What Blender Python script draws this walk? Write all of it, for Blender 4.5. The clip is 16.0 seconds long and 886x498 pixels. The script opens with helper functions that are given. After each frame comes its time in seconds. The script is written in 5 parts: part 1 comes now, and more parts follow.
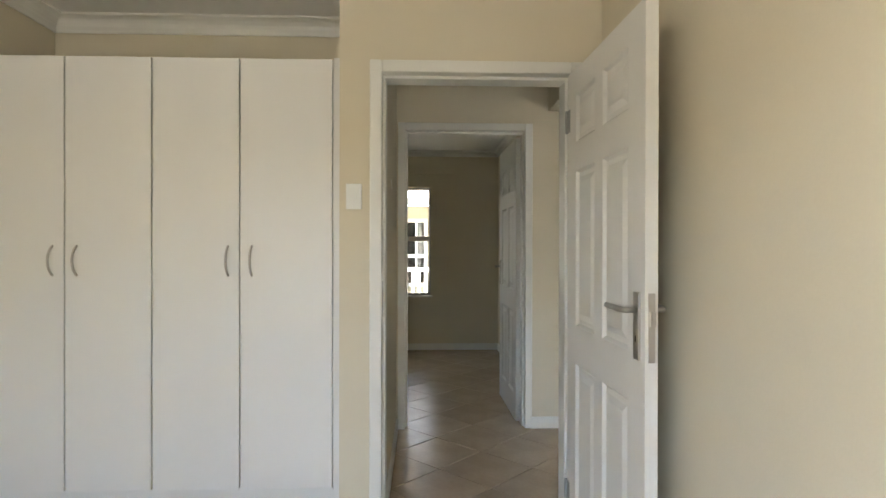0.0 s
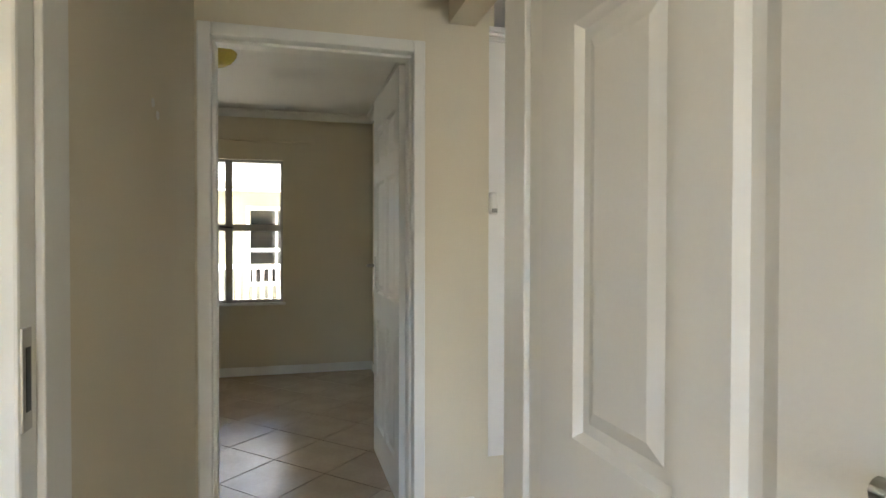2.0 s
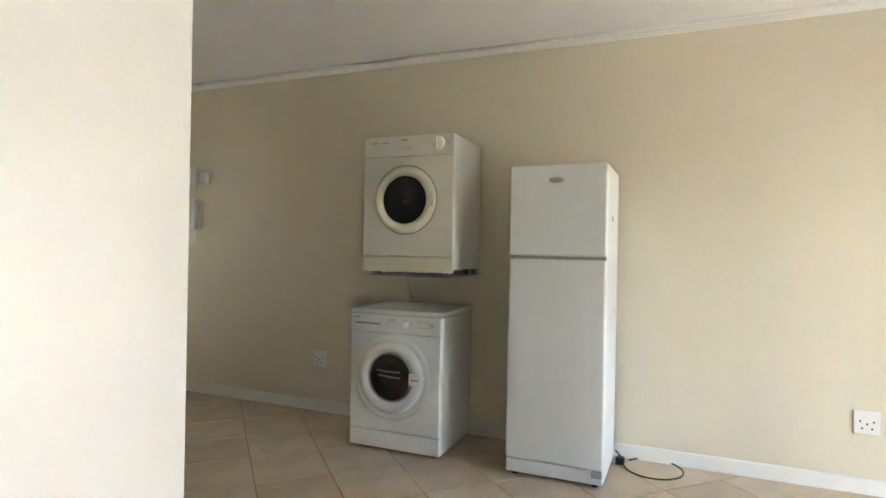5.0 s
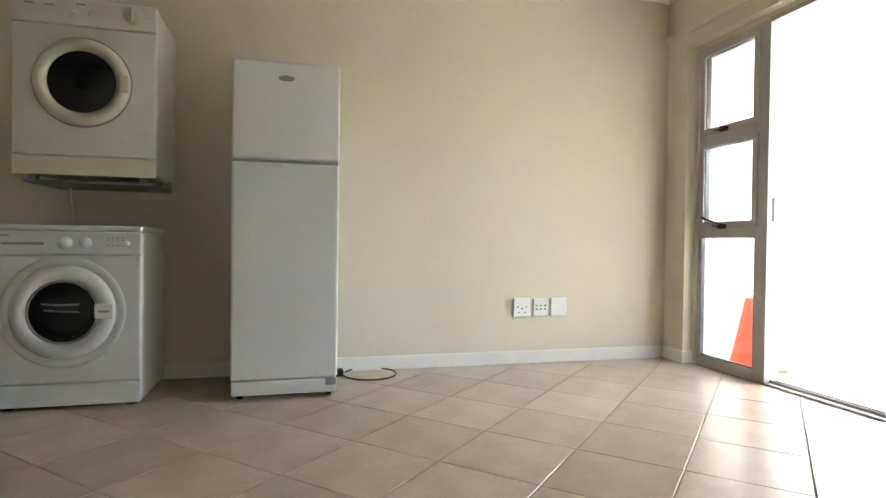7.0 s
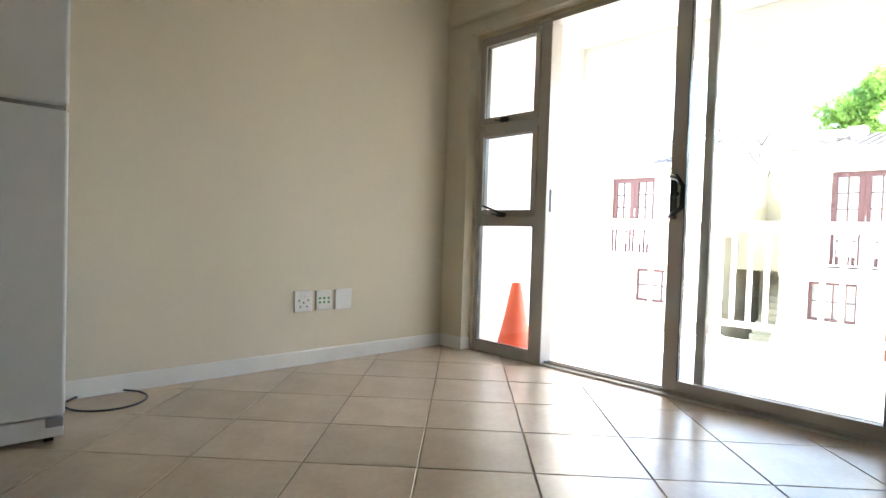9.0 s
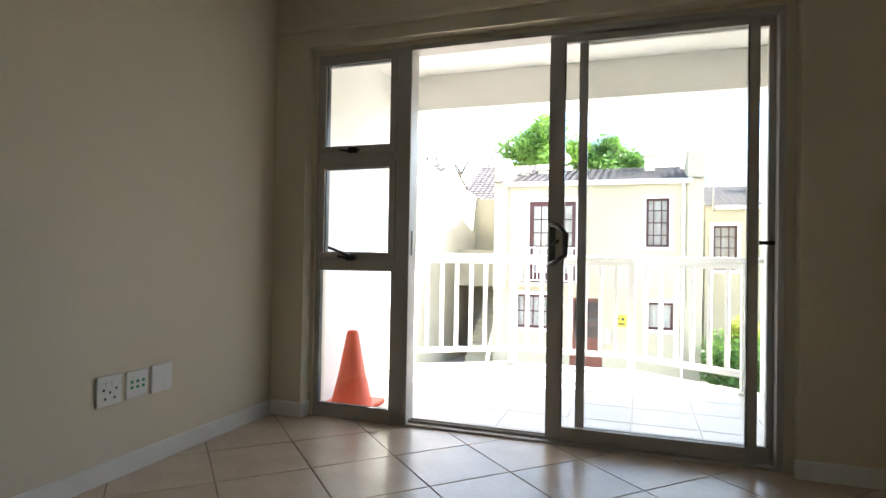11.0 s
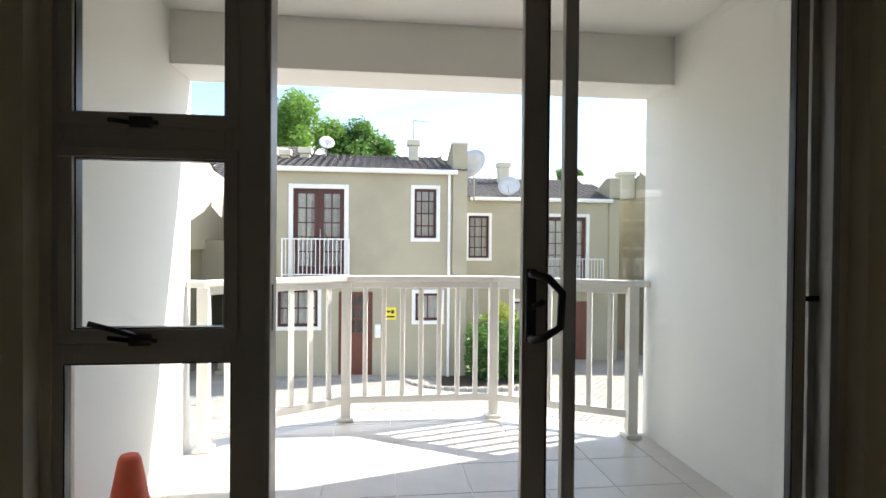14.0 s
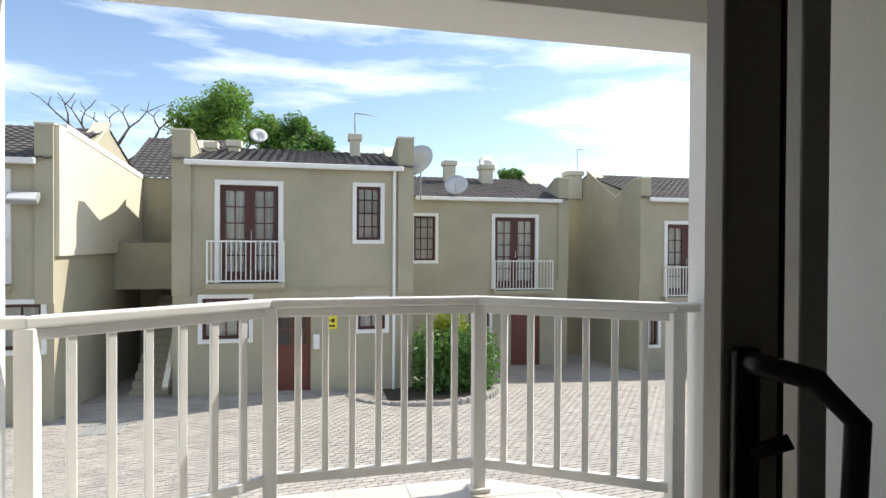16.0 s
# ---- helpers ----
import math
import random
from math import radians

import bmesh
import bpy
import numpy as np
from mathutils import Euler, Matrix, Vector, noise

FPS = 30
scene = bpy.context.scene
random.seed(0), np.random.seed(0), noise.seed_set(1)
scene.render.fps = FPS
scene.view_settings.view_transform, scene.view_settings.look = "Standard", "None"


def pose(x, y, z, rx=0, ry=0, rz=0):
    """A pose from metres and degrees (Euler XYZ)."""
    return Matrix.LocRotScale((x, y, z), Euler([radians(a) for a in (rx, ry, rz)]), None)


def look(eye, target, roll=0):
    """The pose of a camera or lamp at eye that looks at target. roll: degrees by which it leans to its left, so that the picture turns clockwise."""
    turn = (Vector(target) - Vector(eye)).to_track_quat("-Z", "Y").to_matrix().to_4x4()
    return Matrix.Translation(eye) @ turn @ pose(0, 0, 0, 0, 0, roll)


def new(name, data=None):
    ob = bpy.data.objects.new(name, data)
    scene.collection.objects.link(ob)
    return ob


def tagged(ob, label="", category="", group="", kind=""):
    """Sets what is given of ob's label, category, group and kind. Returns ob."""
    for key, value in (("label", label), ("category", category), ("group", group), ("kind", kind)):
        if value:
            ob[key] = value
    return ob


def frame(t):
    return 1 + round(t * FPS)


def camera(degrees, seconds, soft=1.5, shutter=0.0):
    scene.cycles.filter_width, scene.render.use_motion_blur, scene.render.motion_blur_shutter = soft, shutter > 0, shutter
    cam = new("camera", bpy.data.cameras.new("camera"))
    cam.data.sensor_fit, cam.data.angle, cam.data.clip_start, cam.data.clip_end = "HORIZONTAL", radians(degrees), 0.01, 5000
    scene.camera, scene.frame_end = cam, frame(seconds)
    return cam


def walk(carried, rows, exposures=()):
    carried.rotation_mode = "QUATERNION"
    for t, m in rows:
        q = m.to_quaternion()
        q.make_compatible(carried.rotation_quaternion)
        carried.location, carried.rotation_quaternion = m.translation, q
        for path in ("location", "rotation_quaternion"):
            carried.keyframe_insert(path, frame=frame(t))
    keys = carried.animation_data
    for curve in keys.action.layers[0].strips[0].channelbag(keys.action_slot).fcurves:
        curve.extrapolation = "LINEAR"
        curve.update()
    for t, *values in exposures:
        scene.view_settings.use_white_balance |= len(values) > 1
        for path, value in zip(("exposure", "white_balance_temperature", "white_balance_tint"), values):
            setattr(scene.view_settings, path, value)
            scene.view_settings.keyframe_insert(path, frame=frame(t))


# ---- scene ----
cam = camera(75.87, 16.0)
PATH = [
    (0, (0.039, -3.017, 1.333), (0.114, -1.018, 1.327), 0.1),
    (0.5, (0.096, -2.694, 1.318), (0.231, -0.699, 1.302), 0.1),
    (1, (0.175, -2.279, 1.308), (0.405, -0.293, 1.289), 0.1),
    (1.5, (0.224, -1.86, 1.31), (0.579, 0.108, 1.29), 0.1),
    (2, (0.262, -1.45, 1.315), (0.769, 0.485, 1.287), 0.1),
    (2.5, (0.278, -1.097, 1.35), (0.989, 0.771, 1.305), 0.2),
    (3, (0.318, -0.752, 1.365), (1.321, 0.977, 1.309), 0.5),
    (3.5, (0.396, -0.482, 1.352), (1.641, 1.083, 1.309), 0.7),
    (4, (0.514, -0.282, 1.336), (1.944, 1.116, 1.308), 0.8),
    (4.5, (0.583, -0.121, 1.318), (2.231, 1.013, 1.31), 1.1),
    (6.8, (0.63, 0.6, 0.838), (2.58, 0.155, 0.81), 0.7),
    (7, (0.655, 0.645, 0.815), (2.587, 0.132, 0.79), 0.8),
    (7.5, (0.764, 0.755, 0.81), (2.588, -0.061, 0.761), 1.0),
    (8, (0.905, 0.798, 0.81), (2.609, -0.246, 0.742), 1.4),
    (8.5, (1.075, 0.822, 0.81), (2.642, -0.42, 0.741), 1.7),
    (9, (1.232, 0.814, 0.812), (2.697, -0.546, 0.753), 1.9),
    (9.2, (1.29, 0.805, 0.818), (2.716, -0.597, 0.765), 2.0),
    (11.3, (2.337, 0.945, 1.01), (2.87, -0.982, 1.038), 0.9),
    (11.5, (2.44, 0.905, 1.05), (2.917, -1.037, 1.075), 0.9),
    (12, (2.659, 0.776, 1.117), (2.94, -1.204, 1.132), 1.0),
    (12.5, (2.844, 0.531, 1.194), (2.944, -1.467, 1.193), 1.0),
    (13, (2.997, 0.273, 1.22), (2.918, -1.725, 1.206), 1.0),
    (13.5, (3.058, -0.013, 1.228), (2.868, -2.004, 1.209), 0.8),
    (14, (3.08, -0.302, 1.232), (2.838, -2.287, 1.209), 0.5),
    (14.5, (3.099, -0.608, 1.231), (2.803, -2.586, 1.204), 0.5),
    (15, (3.083, -0.911, 1.224), (2.72, -2.878, 1.197), 0.4),
    (15.5, (3.052, -1.209, 1.245), (2.642, -3.166, 1.216), 0.1),
    (16, (3.07, -1.498, 1.268), (2.621, -3.447, 1.249), 0.3),
]
walk(cam, [(t, look(eye, target, roll)) for t, eye, target, roll in PATH],
     exposures=[(0, 3.75), (1.5, 3.95), (2.5, 4.25), (3.0, 4.4), (3.5, 4.6), (4.0, 5.1), (4.7, 5.15), (6.8, 4.85), (8.0, 4.4), (9.2, 3.95), (11.3, 2.65), (12.5, 2.0), (13.5, 1.55), (14.5, 1.15), (15.5, 0.78), (16.0, 0.45)])

# ---- light ----
SUN = Vector((1.0, 0.30, -1.02)).normalized()
world = bpy.data.worlds.new("sky")
scene.world = world
world.use_nodes = True
wn = world.node_tree
wn.nodes.clear()
w_out = wn.nodes.new("ShaderNodeOutputWorld")
w_bg = wn.nodes.new("ShaderNodeBackground")
w_sky = wn.nodes.new("ShaderNodeTexSky")
w_sky.sky_type = "NISHITA"
w_sky.sun_disc = False
w_sky.sun_elevation = math.asin(-SUN.z)
w_sky.sun_rotation = math.atan2(-SUN.x, -SUN.y)
w_sky.air_density, w_sky.dust_density, w_sky.ozone_density = 1.0, 0.6, 1.5
w_bg.inputs["Strength"].default_value = 0.15
# thin streaks of high cloud
w_geo = wn.nodes.new("ShaderNodeTexCoord")
w_map = wn.nodes.new("ShaderNodeMapping")
w_map.inputs["Scale"].default_value = (1.3, 1.3, 7.0)
w_noise = wn.nodes.new("ShaderNodeTexNoise")
w_noise.inputs["Scale"].default_value = 1.7
w_noise.inputs["Detail"].default_value = 7.0
w_noise.inputs["Roughness"].default_value = 0.55
w_ramp = wn.nodes.new("ShaderNodeValToRGB")
w_ramp.color_ramp.elements[0].position, w_ramp.color_ramp.elements[1].position = 0.47, 0.72
w_mix = wn.nodes.new("ShaderNodeMix")
w_mix.data_type = "RGBA"
wn.links.new(w_geo.outputs["Generated"], w_map.inputs["Vector"])
wn.links.new(w_map.outputs["Vector"], w_noise.inputs["Vector"])
wn.links.new(w_noise.outputs["Fac"], w_ramp.inputs["Fac"])
wn.links.new(w_ramp.outputs["Color"], w_mix.inputs["Factor"])
wn.links.new(w_sky.outputs["Color"], w_mix.inputs["A"])
w_mix.inputs["B"].default_value = (8.5, 8.8, 9.2, 1)
wn.links.new(w_mix.outputs["Result"], w_bg.inputs["Color"])
wn.links.new(w_bg.outputs["Background"], w_out.inputs["Surface"])

sun_data = bpy.data.lights.new("sun", "SUN")
sun_data.energy, sun_data.angle, sun_data.color = 5.0, radians(0.5), (1.0, 0.95, 0.87)
new("sun", sun_data).matrix_world = look(-SUN * 50, (0, 0, 0))

# daylight of the bedroom window behind the walker
day_data = bpy.data.lights.new("bedroom_daylight", "AREA")
day_data.shape, day_data.size, day_data.size_y = "RECTANGLE", 1.6, 1.3
day_data.energy, day_data.color = 0.7, (1.0, 0.97, 0.92)
new("bedroom_daylight", day_data).matrix_world = look((-0.74, -3.86, 1.45), (-0.74, 0, 1.3))


# ---- materials ----
def material(name, color, rough=0.6, metal=0.0, vary=0.06, scale=3.0, fine=60.0, bump=0.05, spec=0.5, coat=0.0):
    m = bpy.data.materials.new(name)
    m.use_nodes = True
    nt = m.node_tree
    b = nt.nodes["Principled BSDF"]
    b.inputs["Roughness"].default_value = rough
    b.inputs["Metallic"].default_value = metal
    b.inputs["Specular IOR Level"].default_value = spec
    b.inputs["Coat Weight"].default_value = coat
    tc = nt.nodes.new("ShaderNodeTexCoord")
    big = nt.nodes.new("ShaderNodeTexNoise")
    big.inputs["Scale"].default_value, big.inputs["Detail"].default_value = scale, 4.0
    small = nt.nodes.new("ShaderNodeTexNoise")
    small.inputs["Scale"].default_value, small.inputs["Detail"].default_value = fine, 3.0
    add = nt.nodes.new("ShaderNodeMath")
    add.operation = "ADD"
    nt.links.new(tc.outputs["Object"], big.inputs["Vector"])
    nt.links.new(tc.outputs["Object"], small.inputs["Vector"])
    nt.links.new(big.outputs["Fac"], add.inputs[0])
    half = nt.nodes.new("ShaderNodeMath")
    half.operation = "MULTIPLY"
    half.inputs[1].default_value = 0.4
    nt.links.new(small.outputs["Fac"], half.inputs[0])
    nt.links.new(half.outputs[0], add.inputs[1])
    ramp = nt.nodes.new("ShaderNodeMapRange")
    ramp.inputs["From Min"].default_value, ramp.inputs["From Max"].default_value = 0.4, 1.0
    ramp.inputs["To Min"].default_value, ramp.inputs["To Max"].default_value = 1 - vary, 1 + vary
    nt.links.new(add.outputs[0], ramp.inputs["Value"])
    mul = nt.nodes.new("ShaderNodeVectorMath")
    mul.operation = "SCALE"
    mul.inputs[0].default_value = color
    nt.links.new(ramp.outputs["Result"], mul.inputs["Scale"])
    nt.links.new(mul.outputs[0], b.inputs["Base Color"])
    if bump:
        bp = nt.nodes.new("ShaderNodeBump")
        bp.inputs["Strength"].default_value, bp.inputs["Distance"].default_value = bump, 0.01
        nt.links.new(small.outputs["Fac"], bp.inputs["Height"])
        nt.links.new(bp.outputs["Normal"], b.inputs["Normal"])
    return m


def per_piece(m, amount):
    """Each piece a little lighter or darker than the next."""
    nt = m.node_tree
    b = nt.nodes["Principled BSDF"]
    src = b.inputs["Base Color"].links[0].from_socket
    info = nt.nodes.new("ShaderNodeObjectInfo")
    rng = nt.nodes.new("ShaderNodeMapRange")
    rng.inputs["To Min"].default_value, rng.inputs["To Max"].default_value = 1 - amount, 1 + amount
    sc = nt.nodes.new("ShaderNodeVectorMath")
    sc.operation = "SCALE"
    nt.links.new(info.outputs["Random"], rng.inputs["Value"])
    nt.links.new(src, sc.inputs[0])
    nt.links.new(rng.outputs["Result"], sc.inputs["Scale"])
    nt.links.new(sc.outputs[0], b.inputs["Base Color"])
    return m


def glass_material(name, tint=(1, 1, 1), rough=0.0):
    m = bpy.data.materials.new(name)
    m.use_nodes = True
    b = m.node_tree.nodes["Principled BSDF"]
    b.inputs["Base Color"].default_value = (*tint, 1)
    b.inputs["Transmission Weight"].default_value = 1.0
    b.inputs["Roughness"].default_value = rough
    b.inputs["IOR"].default_value = 1.45
    return m


WALL = material("beige_wall_paint", (0.70, 0.625, 0.475), 0.75, vary=0.035, scale=1.2, fine=140, bump=0.06)
CEIL = material("white_ceiling_paint", (0.78, 0.76, 0.71), 0.85, vary=0.03, scale=1.5, fine=160, bump=0.05)
TRIM = material("white_gloss_trim_paint", (0.79, 0.77, 0.71), 0.42, vary=0.03, scale=4, fine=90, bump=0.03)
DOOR = material("white_door_paint", (0.76, 0.74, 0.69), 0.55, vary=0.03, scale=3, fine=120, bump=0.04)
MELAMINE = material("white_melamine", (0.79, 0.775, 0.74), 0.38, vary=0.015, scale=1.5, fine=200, bump=0.01)
CARPET = material("grey_beige_carpet", (0.33, 0.29, 0.24), 0.95, vary=0.15, scale=6, fine=420, bump=0.5)
TILE = per_piece(material("beige_floor_tile", (0.50, 0.395, 0.285), 0.27, vary=0.12, scale=4.5, fine=38, bump=0.05), 0.06)
GROUT = material("brown_grout", (0.2, 0.15, 0.105), 0.9, vary=0.15, scale=8, fine=200, bump=0.2)
BALC_TILE = per_piece(material("pale_balcony_tile", (0.56, 0.52, 0.47), 0.3, vary=0.08, scale=5, fine=50, bump=0.05), 0.04)
WHITE_PLASTER = material("white_exterior_plaster", (0.80, 0.79, 0.75), 0.85, vary=0.04, scale=1.5, fine=120, bump=0.15)
ALU = material("bronze_grey_aluminium", (0.46, 0.43, 0.39), 0.42, metal=0.15, vary=0.04, scale=5, fine=150, bump=0.02)
STEEL = material("brushed_steel", (0.52, 0.49, 0.45), 0.33, metal=1.0, vary=0.06, scale=8, fine=250, bump=0.04)
BLACK = material("black_plastic", (0.012, 0.012, 0.013), 0.35, vary=0.1, scale=10, fine=200, bump=0.02)
APPL = material("white_enamel", (0.74, 0.745, 0.72), 0.3, vary=0.02, scale=3, fine=180, bump=0.015, coat=0.2)
APPL_OLD = material("cream_white_enamel", (0.74, 0.71, 0.61), 0.33, vary=0.03, scale=3, fine=180, bump=0.015, coat=0.2)
CREAM = material("yellowed_cream_plastic", (0.70, 0.65, 0.48), 0.4, vary=0.04, scale=5, fine=150, bump=0.02)
PLASTIC = material("white_plastic", (0.77, 0.76, 0.72), 0.4, vary=0.02, scale=6, fine=200, bump=0.01)
GREY_PLASTIC = material("grey_plastic", (0.32, 0.32, 0.31), 0.45, vary=0.06, scale=6, fine=200, bump=0.02)
GREEN = material("green_plastic", (0.03, 0.30, 0.09), 0.45, vary=0.05, scale=10, fine=200, bump=0.0)
DARK_GLASS = material("black_door_glass", (0.008, 0.008, 0.009), 0.08, vary=0.1, scale=5, fine=100, bump=0.0)
DRUM = material("drum_steel", (0.35, 0.35, 0.35), 0.3, metal=1.0, vary=0.1, scale=12, fine=120, bump=0.1)
LAMP_GLASS = material("amber_lamp_glass", (0.78, 0.60, 0.13), 0.25, vary=0.12, scale=9, fine=60, bump=0.02)
ORANGE = material("orange_cone_plastic", (0.78, 0.115, 0.05), 0.5, vary=0.1, scale=7, fine=80, bump=0.05)
RAIL = material("white_rail_paint", (0.80, 0.79, 0.75), 0.45, vary=0.05, scale=5, fine=120, bump=0.05)
FACADE = material("khaki_house_plaster", (0.39, 0.355, 0.255), 0.9, vary=0.13, scale=0.8, fine=45, bump=0.25)
# pale chimneys and copings; also the sunlight coloured into the left house's side
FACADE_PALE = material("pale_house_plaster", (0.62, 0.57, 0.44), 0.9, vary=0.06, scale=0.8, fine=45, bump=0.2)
HOUSE_TRIM = material("white_house_trim", (0.78, 0.77, 0.73), 0.7, vary=0.05, scale=4, fine=60, bump=0.1)
MAROON = material("dark_red_timber", (0.07, 0.018, 0.015), 0.45, vary=0.15, scale=5, fine=70, bump=0.1)
RED_DOOR = material("reddish_brown_timber", (0.14, 0.04, 0.024), 0.5, vary=0.15, scale=4, fine=60, bump=0.1)
CURTAIN = material("pale_net_curtain", (0.66, 0.64, 0.58), 0.95, vary=0.12, scale=9, fine=90, bump=0.2)
# near-black that stands in for the shade of rooms behind the openings
UNLIT = material("unlit_room_shade", (0.03, 0.028, 0.025), 0.9, vary=0.2, scale=2, fine=40, bump=0.0)
ROOF = material("grey_brown_roof_tile", (0.075, 0.066, 0.062), 0.85, vary=0.3, scale=1.6, fine=14, bump=0.3)
DISH = material("grey_white_dish_metal", (0.58, 0.58, 0.57), 0.5, vary=0.06, scale=4, fine=60, bump=0.03)
BARK = material("grey_bark", (0.11, 0.09, 0.075), 0.95, vary=0.3, scale=3, fine=30, bump=0.5)
LEAF = per_piece(material("green_leaf", (0.13, 0.25, 0.045), 0.55, vary=0.45, scale=0.6, fine=6, bump=0.1), 0.15)
LEAF_DARK = material("dark_green_leaf", (0.08, 0.17, 0.04), 0.5, vary=0.45, scale=0.9, fine=9, bump=0.1)
LEAF_LIME = material("lime_leaf", (0.22, 0.26, 0.03), 0.5, vary=0.3, scale=3, fine=20, bump=0.1)
STONE = material("grey_edging_stone", (0.30, 0.28, 0.25), 0.9, vary=0.2, scale=3, fine=30, bump=0.4)
SOIL = material("dark_soil", (0.06, 0.045, 0.03), 0.95, vary=0.3, scale=4, fine=40, bump=0.6)
YELLOW = material("yellow_sign_paint", (0.75, 0.62, 0.03), 0.5, vary=0.05, scale=6, fine=60, bump=0.0)
CABLE = material("black_cable_rubber", (0.015, 0.014, 0.013), 0.5, vary=0.1, scale=20, fine=200, bump=0.0)


def translucent(m, colour, share):
    """Thin leaves that let some light through."""
    nt = m.node_tree
    b, out = nt.nodes["Principled BSDF"], nt.nodes["Material Output"]
    tr = nt.nodes.new("ShaderNodeBsdfTranslucent")
    tr.inputs["Color"].default_value = (*colour, 1)
    mx = nt.nodes.new("ShaderNodeMixShader")
    mx.inputs[0].default_value = share
    nt.links.new(b.outputs[0], mx.inputs[1])
    nt.links.new(tr.outputs[0], mx.inputs[2])
    nt.links.new(mx.outputs[0], out.inputs["Surface"])


translucent(LEAF, (0.24, 0.42, 0.07), 0.4)
translucent(LEAF_DARK, (0.16, 0.32, 0.05), 0.35)
translucent(LEAF_LIME, (0.40, 0.46, 0.05), 0.4)
GLASS = glass_material("window_glass", (0.97, 0.985, 0.98))
PORT_GLASS = glass_material("washer_door_glass", (0.75, 0.77, 0.78))


def paving_material():
    m = material("concrete_block_paving", (0.42, 0.38, 0.33), 0.9, vary=0.12, scale=0.9, fine=30, bump=0.0)
    nt = m.node_tree
    b = nt.nodes["Principled BSDF"]
    src = b.inputs["Base Color"].links[0].from_socket
    tc = nt.nodes.new("ShaderNodeTexCoord")
    mp = nt.nodes.new("ShaderNodeMapping")
    mp.inputs["Rotation"].default_value = (0, 0, radians(8))
    br = nt.nodes.new("ShaderNodeTexBrick")
    br.inputs["Scale"].default_value = 1.0
    br.inputs["Brick Width"].default_value, br.inputs["Row Height"].default_value = 0.22, 0.11
    br.inputs["Mortar Size"].default_value = 0.008
    br.inputs["Color1"].default_value, br.inputs["Color2"].default_value = (1, 1, 1, 1), (0.78, 0.77, 0.75, 1)
    br.inputs["Mortar"].default_value = (0.42, 0.4, 0.37, 1)
    mul = nt.nodes.new("ShaderNodeMix")
    mul.data_type, mul.blend_type = "RGBA", "MULTIPLY"
    mul.inputs["Factor"].default_value = 1.0
    nt.links.new(tc.outputs["Object"], mp.inputs["Vector"])
    nt.links.new(mp.outputs["Vector"], br.inputs["Vector"])
    nt.links.new(src, mul.inputs["A"])
    nt.links.new(br.outputs["Color"], mul.inputs["B"])
    nt.links.new(mul.outputs["Result"], b.inputs["Base Color"])
    bp = nt.nodes.new("ShaderNodeBump")
    bp.inputs["Strength"].default_value, bp.inputs["Distance"].default_value = 0.6, 0.01
    bp.invert = True
    nt.links.new(br.outputs["Fac"], bp.inputs["Height"])
    nt.links.new(bp.outputs["Normal"], b.inputs["Normal"])
    return m


PAVING = paving_material()
PAVER = per_piece(material("concrete_paver", (0.40, 0.365, 0.32), 0.9, vary=0.22, scale=3.1, fine=30, bump=0.25), 0.12)


# ---- building helpers ----
def add_box(bm, x0, x1, y0, y1, z0, z1):
    x0, x1, y0, y1, z0, z1 = min(x0, x1), max(x0, x1), min(y0, y1), max(y0, y1), min(z0, z1), max(z0, z1)
    v = [bm.verts.new(p) for p in ((x0, y0, z0), (x1, y0, z0), (x1, y1, z0), (x0, y1, z0), (x0, y0, z1), (x1, y0, z1), (x1, y1, z1), (x0, y1, z1))]
    return [bm.faces.new([v[i] for i in q]) for q in ((3, 2, 1, 0), (4, 5, 6, 7), (0, 1, 5, 4), (1, 2, 6, 5), (2, 3, 7, 6), (3, 0, 4, 7))]


PLACE = Vector((0, 0, 0))
FLAT = Vector((-0.14, -0.45, 0))


def finish(name, bm, mat, parent=None, smooth=False, at=None):
    me = bpy.data.meshes.new(name)
    bm.normal_update()
    bm.to_mesh(me)
    bm.free()
    me.materials.append(mat)
    if smooth:
        me.polygons.foreach_set("use_smooth", [True] * len(me.polygons))
    ob = new(name, me)
    if parent is not None:
        ob.parent = parent
    if at is not None:
        ob.matrix_basis = at
    elif parent is None:
        ob.location = PLACE
    return ob


SMALL = {"socket_hole", "panel_marks", "foot", "port", "breaker", "bars", "balustrade_bars", "marks", "curtain", "rocker", "stems", "latch", "gasket"}


def boxes(name, rows, mat, parent=None, bevel=0.0, seg=2, at=None):
    """One mesh of several boxes (x0, x1, y0, y1, z0, z1)."""
    bm = bmesh.new()
    for r in rows:
        add_box(bm, *r)
    if bevel:
        bmesh.ops.bevel(bm, geom=bm.edges[:], offset=bevel, segments=seg, affect="EDGES", profile=0.5)
    ob = finish(name, bm, mat, parent, at=at)
    if parent is not None and len(rows) > 1 and name in SMALL:
        tagged(ob, kind="stuff")
    return ob


def add_lathe(bm, profile, m, n=48, close=False):
    """Turn (radius, height) pairs about the local z axis of m."""
    rings = []
    for r, h in profile:
        if r < 1e-5:
            rings.append([bm.verts.new(m @ Vector((0, 0, h)))])
        else:
            rings.append([bm.verts.new(m @ Vector((r * math.cos(2 * math.pi * k / n), r * math.sin(2 * math.pi * k / n), h))) for k in range(n)])
    for a, b in zip(rings, rings[1:]):
        for k in range(n):
            q = [a[k % len(a)], a[(k + 1) % len(a)], b[(k + 1) % len(b)], b[k % len(b)]]
            q = list(dict.fromkeys(q))
            if len(q) > 2:
                bm.faces.new(q)


